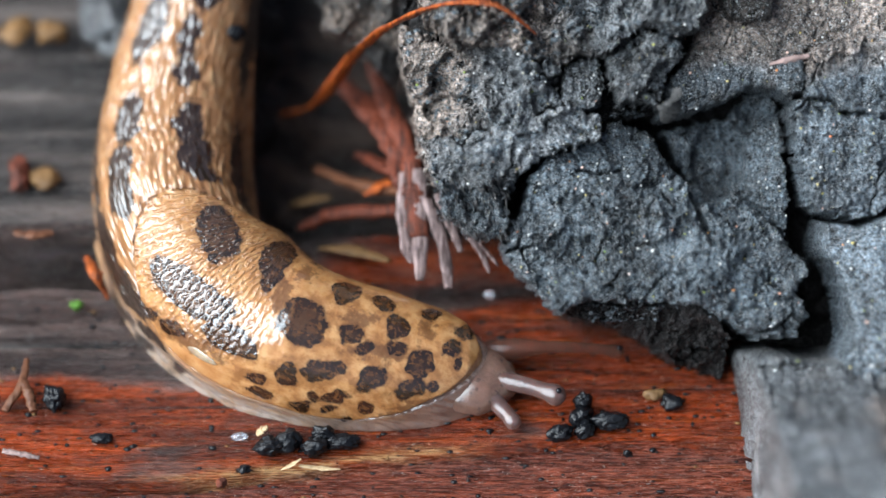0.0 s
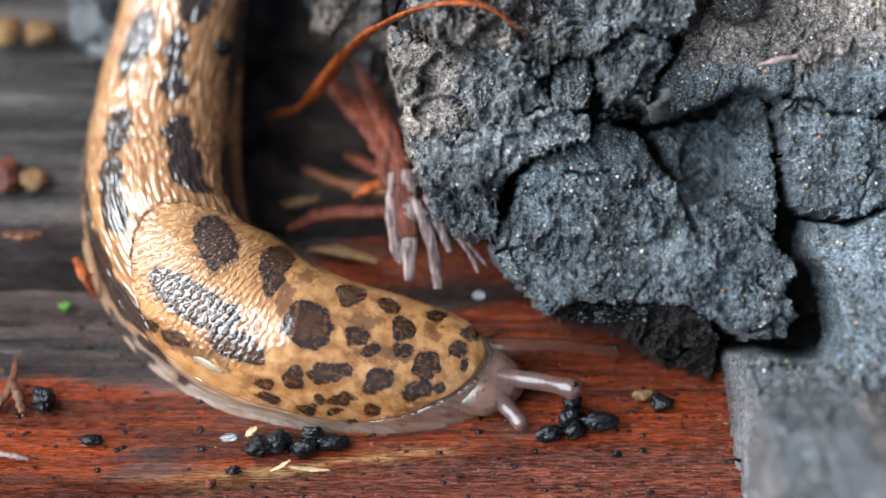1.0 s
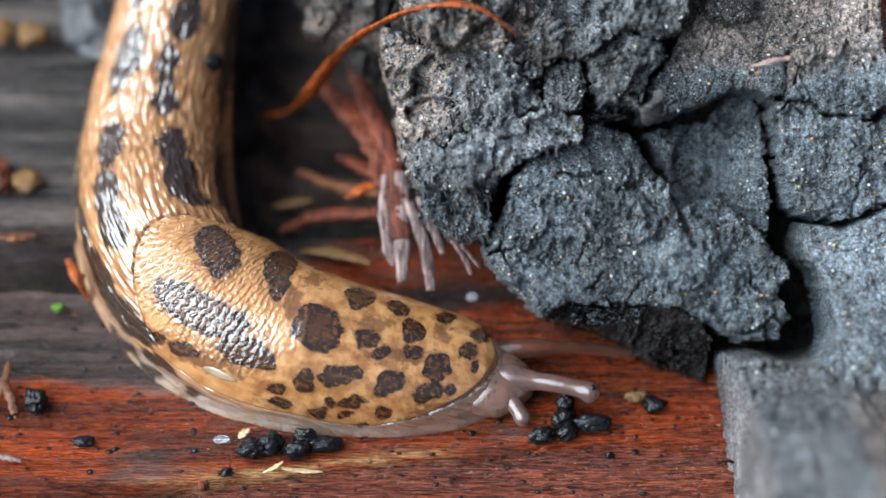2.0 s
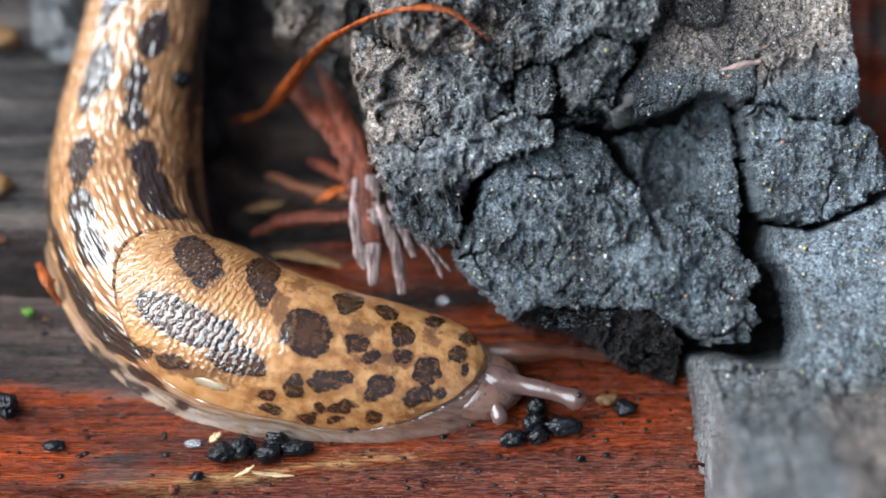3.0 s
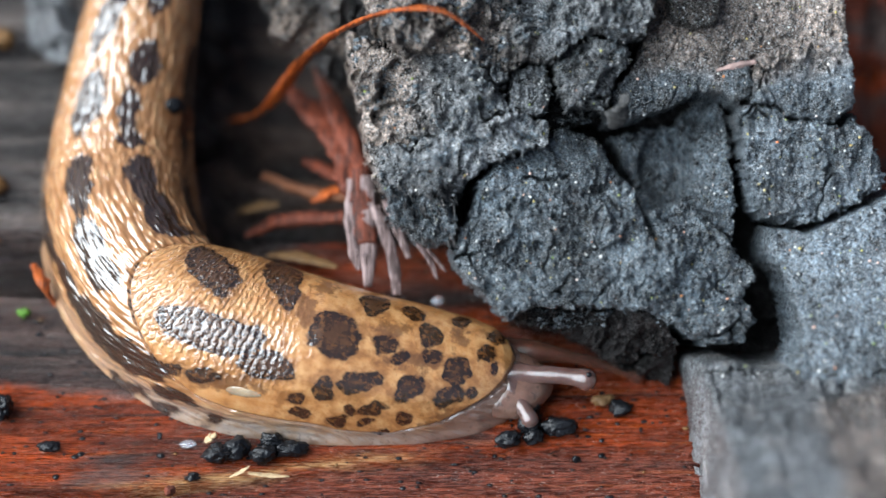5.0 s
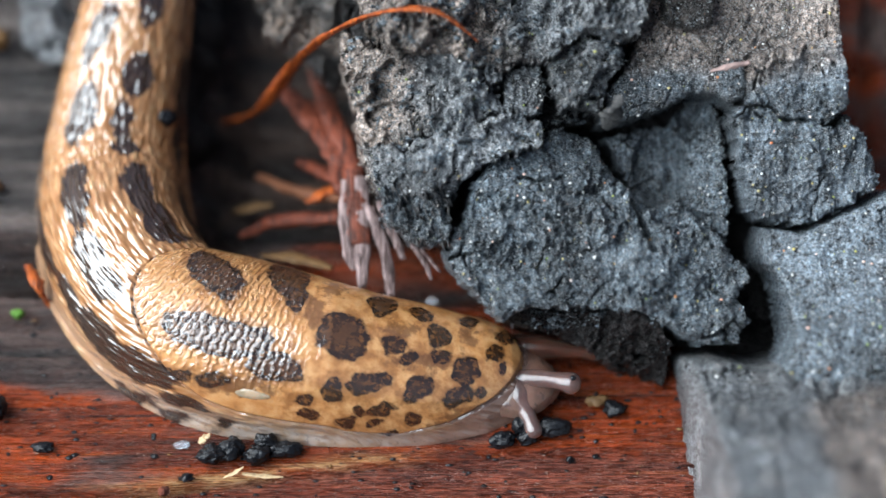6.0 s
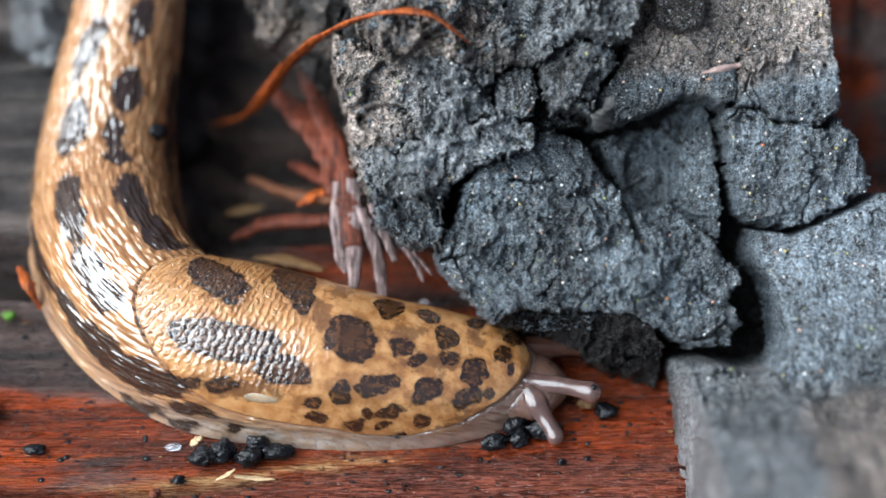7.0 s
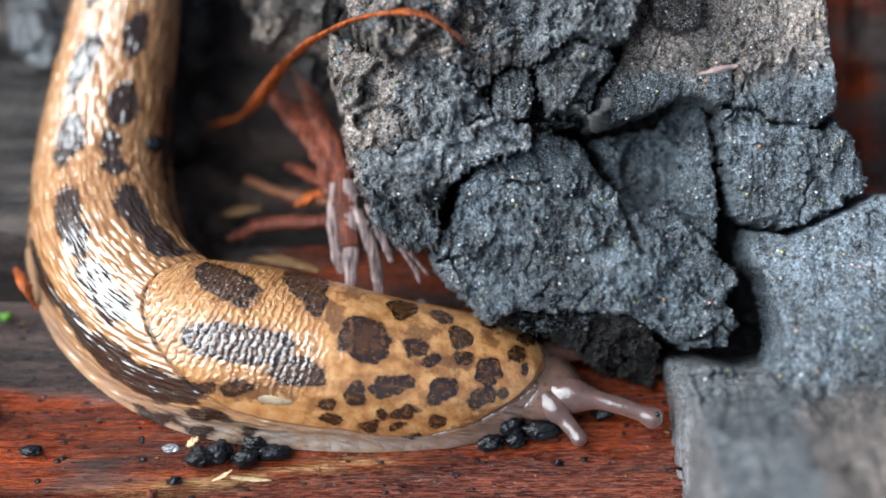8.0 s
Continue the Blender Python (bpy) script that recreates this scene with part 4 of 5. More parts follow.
def fibrous(name, dark, light, rough=0.6):
    """Weathered bark fibre: streaks along the strand, flecked with paler wear."""
    m = Nodes(name)
    streak = m.noise(m.coords((3200, 260, 420)), 1.0, 4, 0.6, 0.4)
    wear = m.noise(m.coords(), 420, 5, 0.65)
    col = m.mix(m.remap(streak, 0.36, 0.62), dark, light)
    col = m.mix(1.0, col, m.ramp(wear, (0.3, 0.45), (0.5, 0.95), (0.7, 1.35)), 'MULTIPLY')
    m.set(Base_Color=col, Roughness=rough, Specular_IOR_Level=0.3, Normal=m.bump(streak, 0.0004, 0.9, m.bump(wear, 0.0003, 0.6)))
    return m.mat


BARK_RED = fibrous("bark_red", (0.03, 0.007, 0.004), (0.16, 0.036, 0.016))
BARK_GREY = fibrous("bark_grey", (0.06, 0.035, 0.032), (0.30, 0.215, 0.205), 0.7)
DULL_STRAW = plain("dull_straw", (0.13, 0.07, 0.028), 0.6, 0.4, 900)
STRAW = plain("straw", (0.40, 0.285, 0.165), 0.5, 0.45, 1500)
BLACK_WET = plain("black_pellet", (0.007, 0.0075, 0.009), 0.12, 0.6, 1300, 0.0003, 0.22)
ASH = plain("flake_grey", (0.045, 0.044, 0.043), 0.85, 0.8, 2600, 0.0004)
TWIG = plain("twig_brown", (0.11, 0.042, 0.02), 0.55, 0.4, 900)
TWIG_GREY = plain("twig_grey", (0.22, 0.15, 0.135), 0.7, 0.5, 900, 0.0002)
MOSS = plain("moss_green", (0.06, 0.15, 0.015), 0.7, 0.3, 900)
ORANGE = fibrous("orange_scrap", (0.13, 0.020, 0.004), (0.40, 0.090, 0.016), 0.45)
LEAF = plain("dead_leaf", (0.13, 0.066, 0.022), 0.6, 0.35, 400)
TORN = plain("torn_wood", (0.04, 0.038, 0.038), 0.7, 0.5, 900)
water = Nodes("water")
water.set(Base_Color=(0.9, 0.93, 1, 1), Roughness=0.03, Transmission_Weight=0.9, IOR=1.33)
WATER = water.mat

tagged(strip("bark_tendril", [(-20.12, 42.08, -0.11), (-15.98, 38.84, 4.96), (-12.98, 37.09, 11.21), (-10.43, 35.67, 17.72), (-6.63, 32.57, 25.45), (-2.73, 28.56, 32.46), (0.97, 25.88, 36.71), (4.73, 25.23, 37.48), (7.35, 24.67, 36.40), (10.14, 23.87, 33.88)],
             [0.5, 0.7, 1.0, 0.9, 0.75, 0.6, 0.55, 0.6, 0.45, 0.2], 0.45, ORANGE, None, 5, 70), "curled orange-brown bark strip arching to the charred log", "bark strip")

roots = tagged(new("bark_fibres"), "frayed reddish bark fibres hanging beside the charred log", "bark fibres")
strip("strand", [(-12.56, 41.26, 6.85), (-9.06, 36.86, 7.22), (-5.23, 29.76, 9.29), (-3.39, 22.41, 9.89), (-2.71, 15.93, 8.64)], [1.0, 1.9, 2.3, 2.2, 1.2], 0.4, BARK_RED, roots, 20, 60)
strip("strand", [(-8.75, 43.40, 11.06), (-7.55, 38.32, 9.63), (-5.23, 31.07, 10.31), (-3.00, 23.95, 11.10)], [0.9, 1.1, 1.3, 0.8], 0.6, BARK_RED, roots, 21, 50)
strip("strand", [(-9.77, 32.97, 2.92), (-6.25, 27.79, 6.49), (-3.53, 23.97, 9.85)], [0.9, 1.2, 0.9], 0.6, BARK_RED, roots, 22, 40)


# weathered grey fingers fanning out below
strip("strand", [(-4.15, 23.13, 11.42), (-4.46, 18.03, 9.28), (-4.01, 14.63, 7.86), (-3.62, 13.22, 7.27)], [0.9, 0.85, 0.7, 0.3], 0.45, BARK_GREY, roots, 40, 44, rough=0.14)
strip("strand", [(-2.85, 23.51, 11.58), (-2.65, 18.64, 9.54), (-2.59, 14.63, 7.86), (-2.66, 11.38, 6.49)], [1.0, 1.0, 0.95, 0.5], 0.45, BARK_GREY, roots, 41, 44, rough=0.14)
strip("strand", [(-1.81, 20.19, 10.19), (-0.53, 16.78, 8.76), (0.3, 13.7, 7.47), (0.61, 10.51, 6.13)], [0.6, 0.75, 0.8, 0.5], 0.45, BARK_GREY, roots, 42, 44, rough=0.14)
strip("strand", [(-0.52, 20.81, 10.45), (0.9, 17.39, 9.02), (2.04, 14.49, 7.8)], [0.6, 0.65, 0.35], 0.45, BARK_GREY, roots, 43, 44, rough=0.14)
strip("strand", [(0.59, 21.25, 10.63), (2.51, 17.39, 9.02), (3.91, 14.79, 7.93)], [0.6, 0.6, 0.3], 0.45, BARK_GREY, roots, 44, 44, rough=0.14)
strip("strand", [(2.95, 16.15, 8.5), (4.42, 14.18, 7.67), (5.24, 12.21, 6.84)], [0.3, 0.4, 0.2], 0.45, BARK_GREY, roots, 45, 44, rough=0.14)
strip("strand", [(4.11, 15.53, 8.24), (5.71, 13.68, 7.46), (6.34, 12.94, 7.15)], [0.25, 0.3, 0.15], 0.45, BARK_GREY, roots, 46, 44, rough=0.14)
strip("strand", [(-3.63, 24.26, 11.9), (-3.3, 20.51, 10.32), (-3.43, 16.79, 8.76)], [1.1, 1.4, 0.8], 0.45, BARK_RED, roots, 47, 44, rough=0.14)

def scrap(name, label, material, widths, flatness, *points):
    """A root, twig, splinter or scrap of bark lying along points."""
    return tagged(strip(name, points, widths, flatness, material, None, len(label) + int(points[0][0])), label, name.replace("_", " "))


scrap("root", "reddish root lying behind the slug", BARK_RED, [0.7, 1.2, 1.0], 0.7,
      (-17.12, 24.78, -0.94), (-12.27, 24.33, 2.51), (-4.23, 22.76, 5.10))
scrap("root", "dark root lying behind the slug", TWIG, [0.6, 0.9, 0.9], 0.8,
      (-15.30, 32.92, 0.34), (-9.64, 27.49, 3.71), (-4.21, 23.80, 7.17))
scrap("bark_scrap", "orange bark scrap among the roots", ORANGE, [0.4, 1.5, 0.5], 0.3,
      (-9.24, 25.44, 4.64), (-7.42, 25.59, 6.03), (-5.55, 25.37, 7.13))
scrap("straw_piece", "yellowish straw piece behind the slug", DULL_STRAW, [0.4, 1.1, 0.4], 0.3,
      (-18.37, 29.58, -2.27), (-15.93, 29.38, -1.16), (-13.50, 28.96, -0.21))
scrap("straw_piece", "yellowish straw piece behind the slug", DULL_STRAW, [0.4, 1.1, 0.5], 0.3,
      (-14.56, 20.46, 0.76), (-10.83, 19.12, 2.25), (-6.16, 16.86, 3.02))
scrap("straw_piece", "pale straw splinter on the red board", STRAW, [0.1, 0.33, 0.08], 0.3,
      (-17.83, -10.65, 1.00), (-16.53, -10.17, 1.40), (-15.59, -9.69, 1.80))
scrap("straw_piece", "pale straw splinter on the red board", STRAW, [0.2, 0.4, 0.1], 0.3,
      (-15.80, -10.06, 1.00), (-13.43, -10.42, 1.00), (-11.25, -10.51, 0.90))
scrap("straw_piece", "beige splinter stuck at the slug's foot", STRAW, [0.35, 0.55, 0.3], 0.6,
      (-20.63, -6.16, 1.20), (-20.06, -5.82, 1.60), (-19.42, -5.64, 2.00))
scrap("bark_scrap", "orange bark splinter across the gap", ORANGE, [0.4, 0.9, 0.3], 0.5,
      (-41.08, 15.90, 5.00), (-39.56, 12.88, 5.20), (-38.76, 12.59, 1.50))
scrap("twig", "short brown forked twig on the board", TWIG, [0.3, 0.55, 0.4], 0.7,
      (-47.30, 4.52, 0.80), (-47.48, 0.65, 1.30), (-49.07, -2.77, 0.90))
scrap("twig", "short brown forked twig on the board", TWIG, [0.4, 0.6, 0.45], 0.8,
      (-47.52, 1.20, 1.40), (-46.54, -0.72, 1.60), (-45.77, -2.84, 1.00))
scrap("twig", "thin pinkish grey twig on the board", TWIG_GREY, [0.35, 0.45, 0.25], 0.6,
      (-48.71, -7.99, 0.80), (-46.46, -8.51, 0.90), (-44.57, -8.89, 0.70))
scrap("twig", "thin grey twig caught on the charred log", TWIG_GREY, [0.2, 0.4, 0.3], 0.8,
      (35.68, 22.99, 30.14), (37.53, 22.77, 31.11), (39.82, 23.17, 31.30))
scrap("bark_flake", "grey pitted flake standing on the charred log", ASH, [0.6, 1.2, 1.0, 0.15], 0.4,
      (24.21, 17.5, 26.97), (24.48, 17.0, 29.6), (24.95, 17.2, 31.4), (25.39, 17.7, 32.3))
scrap("bark_scrap", "brown bark scrap on the back board", TWIG, [0.5, 0.8, 0.4], 0.4,
      (-49.61, 18.84, 5.80), (-47.27, 18.43, 5.90), (-45.08, 19.00, 5.60))

for k, (p, r, turn) in enumerate((((-19.14, -7.59, 1.10), (1.6, 1.2, 1.1), 0.2), ((-17.16, -6.84, 1.10), (1.5, 1.2, 1.1), 0.6), ((-14.14, -7.60, 1.00), (1.4, 1.0, 1.0), 0.3), ((-11.35, -6.79, 0.80), (2.2, 0.9, 0.8), 0.1), ((-13.31, -5.87, 1.00), (1.2, 0.9, 1.0), 0.0),
        ((15.69, -1.81, 1.50), (1.1, 0.9, 1.2), 0.3), ((15.39, -3.74, 1.20), (1.6, 1.1, 1.2), 0.9), ((13.07, -5.66, 0.90), (1.5, 1.0, 0.9), 0.2), ((18.66, -4.06, 1.00), (2.0, 1.1, 1.0), 0.1), ((15.79, -5.29, 0.80), (1.2, 0.9, 0.8), 0.4),
        ((-43.67, -1.28, 1.30), (1.2, 1.6, 1.3), 0.2), ((-37.96, -6.14, 0.50), (1.2, 0.7, 0.5), 0.0))):
    tagged(lump("pellet", p, r, BLACK_WET, 60 + k, None, turn, 0.55, 4), "glossy black pellet lying on the wet board", "pellet", group="black pellets")

for p, r, material, name, label in (
        ((-22.64, -5.92, 0.50), (0.9, 0.5, 0.4), WATER, "water_drop", "clear water drop on the red board"),
        ((-50.94, 24.83, -0.90), (1.2, 1.0, 0.9), WATER, "water_drop", "clear water drop on the back board"),
        ((5.30, 11.35, 3.79), (0.7, 0.6, 0.6), WATER, "water_drop", "clear water drop under the charred log"),
        ((-42.30, 12.28, 0.60), (0.7, 0.6, 0.5), MOSS, "moss_tuft", "tiny bright green moss tuft on the board"),
        ((-49.83, 27.51, 6.00), (1.2, 2.4, 0.9), BARK_RED, "bark_scrap", "reddish bark scrap on the back board"),
        ((-46.79, 26.99, 6.00), (1.8, 1.5, 0.6), LEAF, "leaf_scrap", "pale dead leaf scrap on the back board"),
        ((-51.96, 48.56, 8.00), (1.9, 1.9, 1.0), LEAF, "leaf_scrap", "brown dead leaf scrap on the back board"),
        ((-47.95, 48.56, 8.00), (1.8, 1.8, 1.0), LEAF, "leaf_scrap", "brown dead leaf scrap on the back board"),
        ((-40.81, 49.97, 8.00), (3.6, 5.4, 3.2), CHAR_ASH, "char_chunk", "pale blue-grey chunk of burnt wood on the back board"),
        ((23.93, -0.26, 0.60), (1.1, 0.6, 0.5), DULL_STRAW, "straw_piece", "pale crumb of straw on the red board"),
        ((25.77, -1.41, 0.70), (1.2, 0.9, 0.7), BLACK_WET, "char_crumb", "black crumb of charcoal on the board"),
        ((-24.31, -12.08, 0.60), (0.6, 0.5, 0.6), BARK_RED, "bark_scrap", "tiny red bark scrap on the board"),
        ((-21.92, -10.32, 0.50), (0.8, 0.5, 0.4), BLACK_WET, "char_crumb", "black crumb of charcoal on the board"),
        ((20.40, -8.10, 0.40), (0.45, 0.4, 0.5), BLACK_WET, "char_crumb", "black crumb of charcoal on the board")):
    tagged(lump(name, p, r, material, int(abs(p[0]) * 7) + 3, None, 0.1, 0.3 if material is WATER else 0.9), label, name.replace("_", " "))


def crumbs():
    """Grit on the front board: black and pale grains."""
    rng = random.Random(8)
    for name, count, material, size, label in (("char_grit", 700, BLACK_WET, 0.12, "fine black grit scattered on the wet board"), ("pale_grit", 60, LEAF, 0.10, "fine pale grit scattered on the wet board")):
        verts, tris, n = [], [], 0
        base = bmesh.new()
        bmesh.ops.create_icosphere(base, subdivisions=1, radius=1)
        co = np.array([v.co[:] for v in base.verts])
        fc = np.array([[v.index for v in f.verts] for f in base.faces])
        base.free()
        for _ in range(count):
            x, y = rng.uniform(-55, 42), rng.uniform(-16, 13)
            k = size * rng.uniform(0.5, 1.9) ** 1.5
            z = float(front_height(np.array([[x]]), np.array([[y]]))[0, 0])
            verts.append(co * (k * rng.uniform(0.8, 2.2), k * rng.uniform(0.7, 1.2), k * 0.5) * (1 + 0.5 * vnoise(co * 2 + x, co[:, [1]] * 2, 0, 5)) + (x, y, z + 0.2 * k))
            tris.append(fc + n)
            n += len(co)
        me, _ = mesh_from(name, np.concatenate(verts) * MM, np.concatenate(tris), material)
        tagged(part(name, me, material), label, "grit", kind="stuff")


crumbs()

speckle = Nodes("specks")
speckle.set(Base_Color=speckle.ramp(speckle.island(), (0.0, (0.62, 0.62, 0.6)), (0.6, (0.28, 0.28, 0.26)), (0.74, (0.5, 0.40, 0.12)), (0.82, (0.2, 0.30, 0.07)), (0.88, (0.5, 0.16, 0.06)), (1.0, (0.75, 0.72, 0.68))), Roughness=0.4)
SPECKS = speckle.mat


def log_dust_glints():
    """Specks of ash, pollen and sand on the log, many tiny pale ones standing in for glints, and frayed fibres along
    its broken edges.
    """
    rng = random.Random(4)
    base = bmesh.new()
    bmesh.ops.create_icosphere(base, subdivisions=1, radius=1)
    co = np.array([v.co[:] for v in base.verts])
    fc = np.array([[v.index for v in f.verts] for f in base.faces])
    base.free()
    verts, tris, n = [], [], 0
    while len(verts) < 4600:
        u, v = rng.uniform(-6, 54), rng.uniform(-13, 30)
        w = face_at(u, v)
        if w < 2 or v < -6 and u < 33:
            continue
        # Mostly tiny pale grains, added as painted glints among the real specks.
        k = 0.024 + 0.16 * rng.random() ** 12
        verts.append(co * (k * rng.uniform(0.8, 1.4), k, k) + lean(u, v, w + 0.4 * k))
        tris.append(fc + n)
        n += len(co)
    me, _ = mesh_from("dust_glint_specks", np.concatenate(verts) * MM, np.concatenate(tris), SPECKS)
    tagged(part("dust_glint_specks", me, SPECKS), "pale, yellow and orange specks on the charred log, the tiniest standing in for glints", "specks", kind="stuff")
    verts, tris, n = [], [], 0
    while len(verts) < 420:
        u, v = rng.uniform(-6, 50), rng.uniform(-12, 28)
        w = face_at(u, v)
        side = min(face_at(u + a, v + b) for a, b in ((0.5, 0), (-0.5, 0), (0, -0.5), (0, 0.5)))
        if w < 2 or w - side < 2:
            continue
        p = lean(u, v, w - 0.3)
        d = np.array([rng.uniform(-1, 1), rng.uniform(-1, 0.3), rng.uniform(-0.6, 0.8)])
        k = rng.uniform(0.3, 1.0)
        vv, tt = tube_arrays([p, p + d * k * 0.5, p + d * k + (0, 0, -0.1)], [0.07, 0.05, 0.02], 4)
        verts.append(vv)
        tris.append(tt + n)
        n += len(vv)
    me, _ = mesh_from("frayed_fibres", np.concatenate(verts) * MM, np.concatenate(tris), CHAR)
    tagged(part("frayed_fibres", me, CHAR), "frayed charred fibres along the log's broken edges", "fibres", kind="stuff")


log_dust_glints()


def rubble():
    """Broken charcoal crumbs caught on the crumbling upper mass and along the lower edge of the big plate."""
    rng = random.Random(27)
    base = bmesh.new()
    bmesh.ops.create_icosphere(base, subdivisions=1, radius=1)
    co = np.array([v.co[:] for v in base.verts])
    fc = np.array([[v.index for v in f.verts] for f in base.faces])
    base.free()
    verts, tris, n = [], [], 0
    while len(verts) < 2600:
        if rng.random() < 0.75:
            u, v = rng.uniform(-4, 26), rng.uniform(2, 30)
            if u > 18 and v < 14:
                continue
        else:
            u, v = rng.uniform(7, 30), rng.uniform(-8, -1)
        w = face_at(u, v)
        if w < 2 or vnoise(u / 2.5, v / 2.5, 0, 61) < -0.1:
            continue
        k = 0.09 + 0.3 * rng.random() ** 3
        jag = 1 + 0.55 * np.sign(vnoise(co[:, 0] * 3 + u, co[:, 1] * 3 + v, co[:, 2] * 3, 62))[:, None] * rng.random()
        verts.append(co * jag * (k * rng.uniform(0.6, 1.6), k * rng.uniform(0.5, 1.1), k * rng.uniform(0.5, 1.0)) + lean(u, v, w + 0.15 * k))
        tris.append(fc + n)
        n += len(co)
    me, _ = mesh_from("char_rubble", np.concatenate(verts) * MM, np.concatenate(tris), CHAR, {"brown": np.zeros(n)}, smooth_shade=False)
    tagged(part("char_rubble", me, CHAR), "loose charcoal crumbs on the cracked log", "rubble", kind="stuff")


rubble()


def tuft():
    """Ragged fibres where the log's grain is torn, at its end."""
    rng = random.Random(12)
    verts, tris, n = [], [], 0
    for _ in range(240):
        u, v = rng.uniform(-1.5, 7.0), rng.uniform(1.0, 8.0)
        w = face_at(u, v)
        if w < 2:
            continue
        p = lean(u, v, w - 0.3)
        length = rng.uniform(0.5, 1.7)
        d = lean(u + rng.uniform(0.0, 0.7) * length, v - rng.uniform(0.4, 1.0) * length, w + rng.uniform(-0.2, 0.5) * length) - lean(u, v, w)
        vv, tt = tube_arrays([p, p + d * 0.5 + (0, 0, 0.1), p + d], [0.13, 0.10, 0.03], 5)
        verts.append(vv)
        tris.append(tt + n)
        n += len(vv)
    me, _ = mesh_from("torn_fibres", np.concatenate(verts) * MM, np.concatenate(tris), TORN)
    tagged(part("torn_fibres", me, TORN), "short torn grey-black fibres at the log's broken end", "fibres", kind="stuff")


tuft()


def plank():
    """A reddish plank leaning behind the log."""
    u, v = np.meshgrid(np.arange(36, 90, 0.6), np.arange(-24, 60, 0.6))
    w = -20 + 0.9 * fbm(u / 2.0, v / 30, 0, 4, 55) - 1.5 * np.exp(-((u - 57 - 0.06 * v) / 0.8) ** 2)
    u, v = np.pad(u, 1, mode="edge"), np.pad(v, 1, mode="edge")
    w = np.pad(w, 1, constant_values=-34)
    me, _ = mesh_from("leaning_plank", lean(u, v, w).reshape(-1, 3) * MM, quads(*u.shape), RED_WOOD, {"char_shade": 0.1 + 0.3 * fbm(u / 4, v / 20, 0, 3, 56), "worn": 0 * u, "hollow_shade": 0 * u})
    tagged(part("leaning_plank", me, RED_WOOD), "wet reddish-brown plank leaning behind the charred log", "plank")


plank()

# a charred branch under the slug's rear, sloping up with it
branch = []
for k, f in enumerate(np.linspace(0.0, 1.0, 9)):
    p = on_route(NOSE - 46.0 - 70.0 * f)
    branch.append((p[0] + 2.5 + 1.0 * f, p[1] + 1.5, p[2] - 6.5 + 0.3 * math.sin(k)))
tagged(strip("charred_branch", branch, [5.5, 6.5, 6.5, 6.5, 6.5], 0.9, CHAR_SHADED, None, 77, 80), "black charred branch under the slug's rear body", "branch")

# crumb of dirt carried on the slug's flank
crumb = tagged(lump("dirt_crumb", (0, 0, 0), (1.3, 0.9, 1.2), BLACK_WET, 91, None, 0.3, 0.3), "small dark crumb of dirt stuck to the slug's side", "dirt")


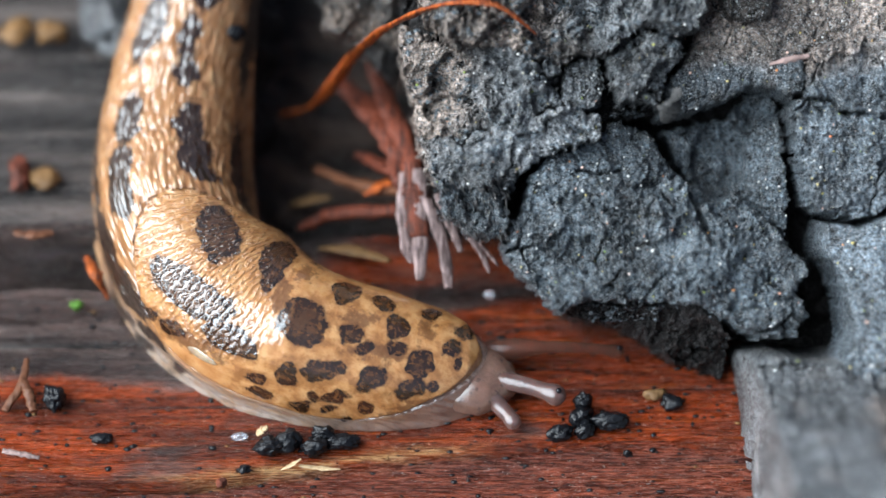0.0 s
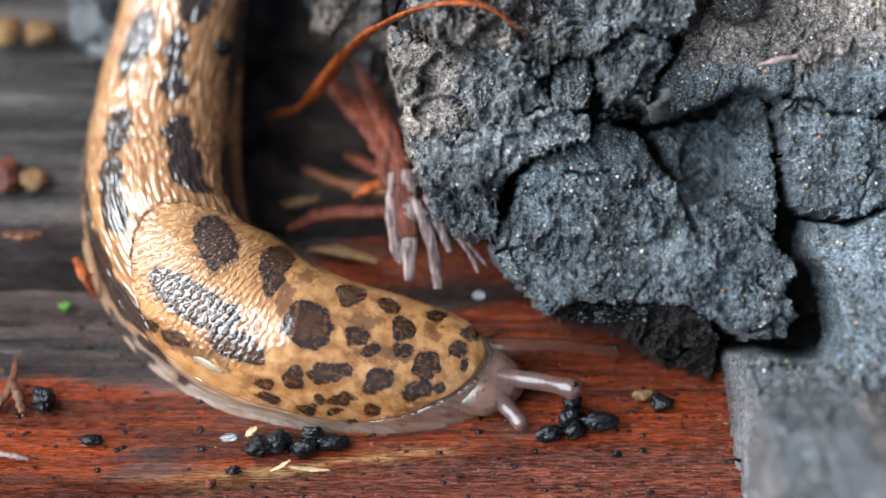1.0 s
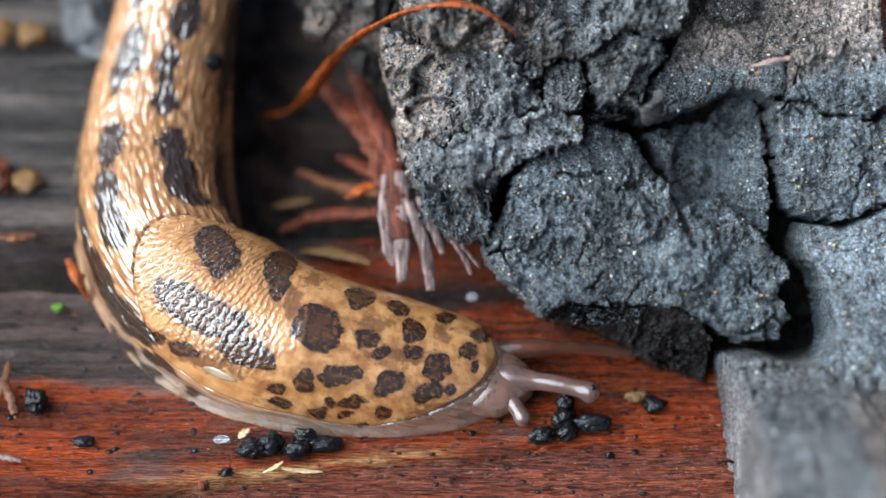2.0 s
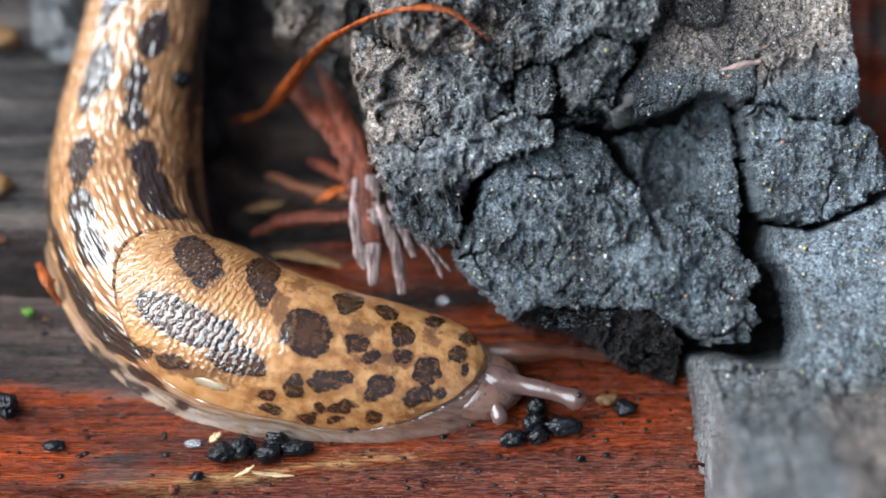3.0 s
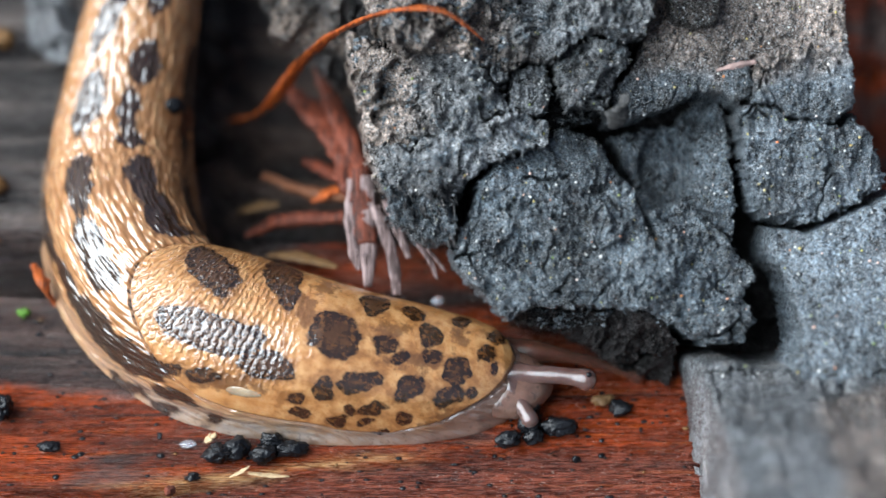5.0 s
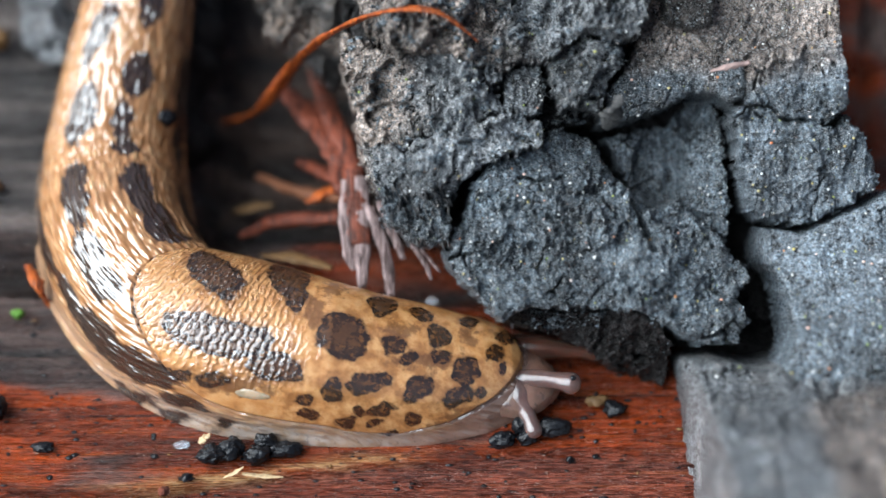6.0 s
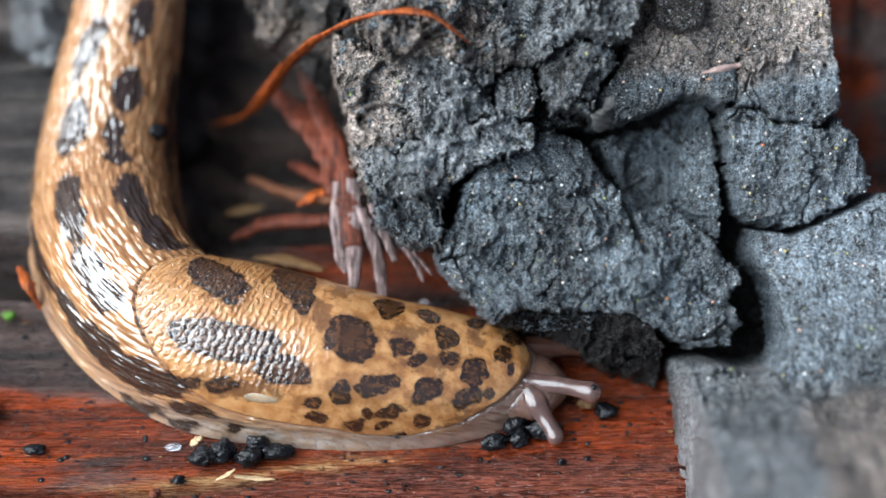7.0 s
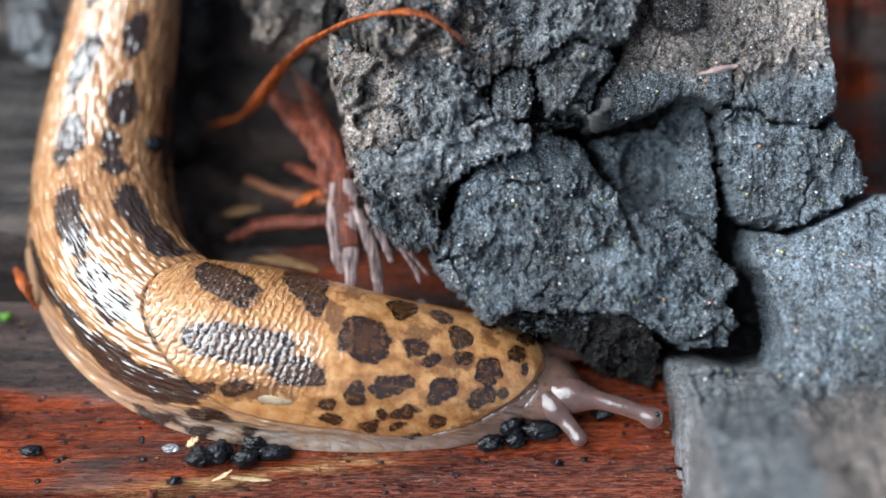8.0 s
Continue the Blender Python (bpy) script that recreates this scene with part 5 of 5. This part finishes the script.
def motions():
    for seg, s in SEGMENTS:
        walk(seg, [(t, segment_frame(s, t)) for t in TIMES])
    walk(head, [(t, segment_frame(2.0, t) @ head_seat) for t in TIMES])
    walk(near_feeler, [
        (0.0, aim((13.65, -2.63, 3.02), (6.08, 0.06, 2.58))),
        (0.5, aim((14.80, -1.86, 3.68), (7.25, 0.15, 2.68))),
        (1.0, aim((16.64, -2.02, 3.58), (8.09, 0.30, 2.81))),
        (1.5, aim((18.23, -2.03, 3.58), (8.99, 0.39, 2.88))),
        (3.0, aim((21.03, -2.73, 3.33), (10.99, 0.54, 3.11))),
        (3.5, aim((21.75, -2.42, 3.61), (11.72, 0.66, 3.23))),
        (4.0, aim((22.67, -0.75, 4.95), (12.32, 0.90, 3.44))),
        (4.5, aim((23.19, -0.77, 4.95), (13.10, 1.08, 3.60))),
        (6.0, aim((21.79, -1.09, 4.72), (14.72, 0.63, 3.31))),
        (6.5, aim((22.53, -1.24, 4.66), (15.47, 0.59, 3.32))),
        (7.0, aim((24.90, -1.83, 4.28), (16.72, 0.47, 3.27))),
        (7.5, aim((28.59, -3.50, 3.09), (17.91, 0.37, 3.24))),
        (8.0, aim((32.04, -4.31, 2.60), (19.37, 0.29, 3.23))),
    ])
    walk(far_feeler, [
        (0.0, aim((20.58, 4.64, 1.72), (4.86, 4.62, 2.97))),
        (0.5, aim((20.74, 4.66, 1.81), (5.78, 4.61, 2.98))),
        (1.0, aim((21.46, 4.64, 1.83), (6.69, 4.76, 3.12))),
        (1.5, aim((22.57, 4.58, 1.79), (7.48, 4.85, 3.19))),
        (3.0, aim((26.84, 4.11, 1.84), (10.14, 5.05, 3.46))),
        (3.5, aim((27.77, 3.36, 1.30), (10.94, 5.08, 3.50))),
        (4.0, aim((28.37, 2.69, 0.80), (11.80, 5.32, 3.72))),
        (4.5, aim((28.39, 2.28, 0.48), (12.78, 5.45, 3.84))),
        (6.0, aim((29.98, 3.36, 1.45), (14.87, 5.58, 4.03))),
        (6.5, aim((30.73, 3.74, 1.85), (15.94, 5.64, 4.13))),
        (7.0, aim((30.91, 3.98, 2.06), (17.07, 5.47, 4.03))),
        (7.5, aim((31.60, 3.74, 1.89), (18.09, 5.23, 3.88))),
        (8.0, aim((32.56, 3.52, 1.78), (19.36, 5.00, 3.75))),
    ])
    walk(low_feeler, [
        (0.0, aim((8.36, -5.27, 1.22), (5.81, -2.21, 2.08))),
        (0.5, aim((9.20, -5.28, 1.24), (6.84, -2.22, 2.10))),
        (1.0, aim((10.34, -5.33, 1.21), (7.74, -2.16, 2.15))),
        (1.5, aim((10.93, -5.14, 1.36), (8.64, -1.97, 2.30))),
        (3.0, aim((11.84, -4.55, 1.94), (10.76, -1.77, 2.56))),
        (3.5, aim((12.30, -4.62, 1.90), (11.42, -1.75, 2.61))),
        (4.0, aim((13.78, -4.44, 2.08), (12.46, -1.56, 2.78))),
        (4.5, aim((15.12, -4.47, 2.09), (13.17, -1.43, 2.90))),
        (6.0, aim((16.79, -5.72, 1.19), (15.17, -1.74, 2.73))),
        (6.5, aim((18.03, -5.87, 1.13), (16.11, -1.69, 2.83))),
        (7.0, aim((20.21, -6.10, 1.02), (17.66, -1.76, 2.82))),
        (7.5, aim((21.52, -6.29, 0.91), (18.85, -2.00, 2.67))),
        (8.0, aim((23.34, -6.18, 1.07), (20.24, -2.23, 2.55))),
    ])
    pts = [(t, slug_surface(np.array([70.4]), np.array([-0.62]), t)[0][0]) for t in TIMES]
    walk(crumb, [(t, pose(*(p * MM))) for t, p in pts])


motions()
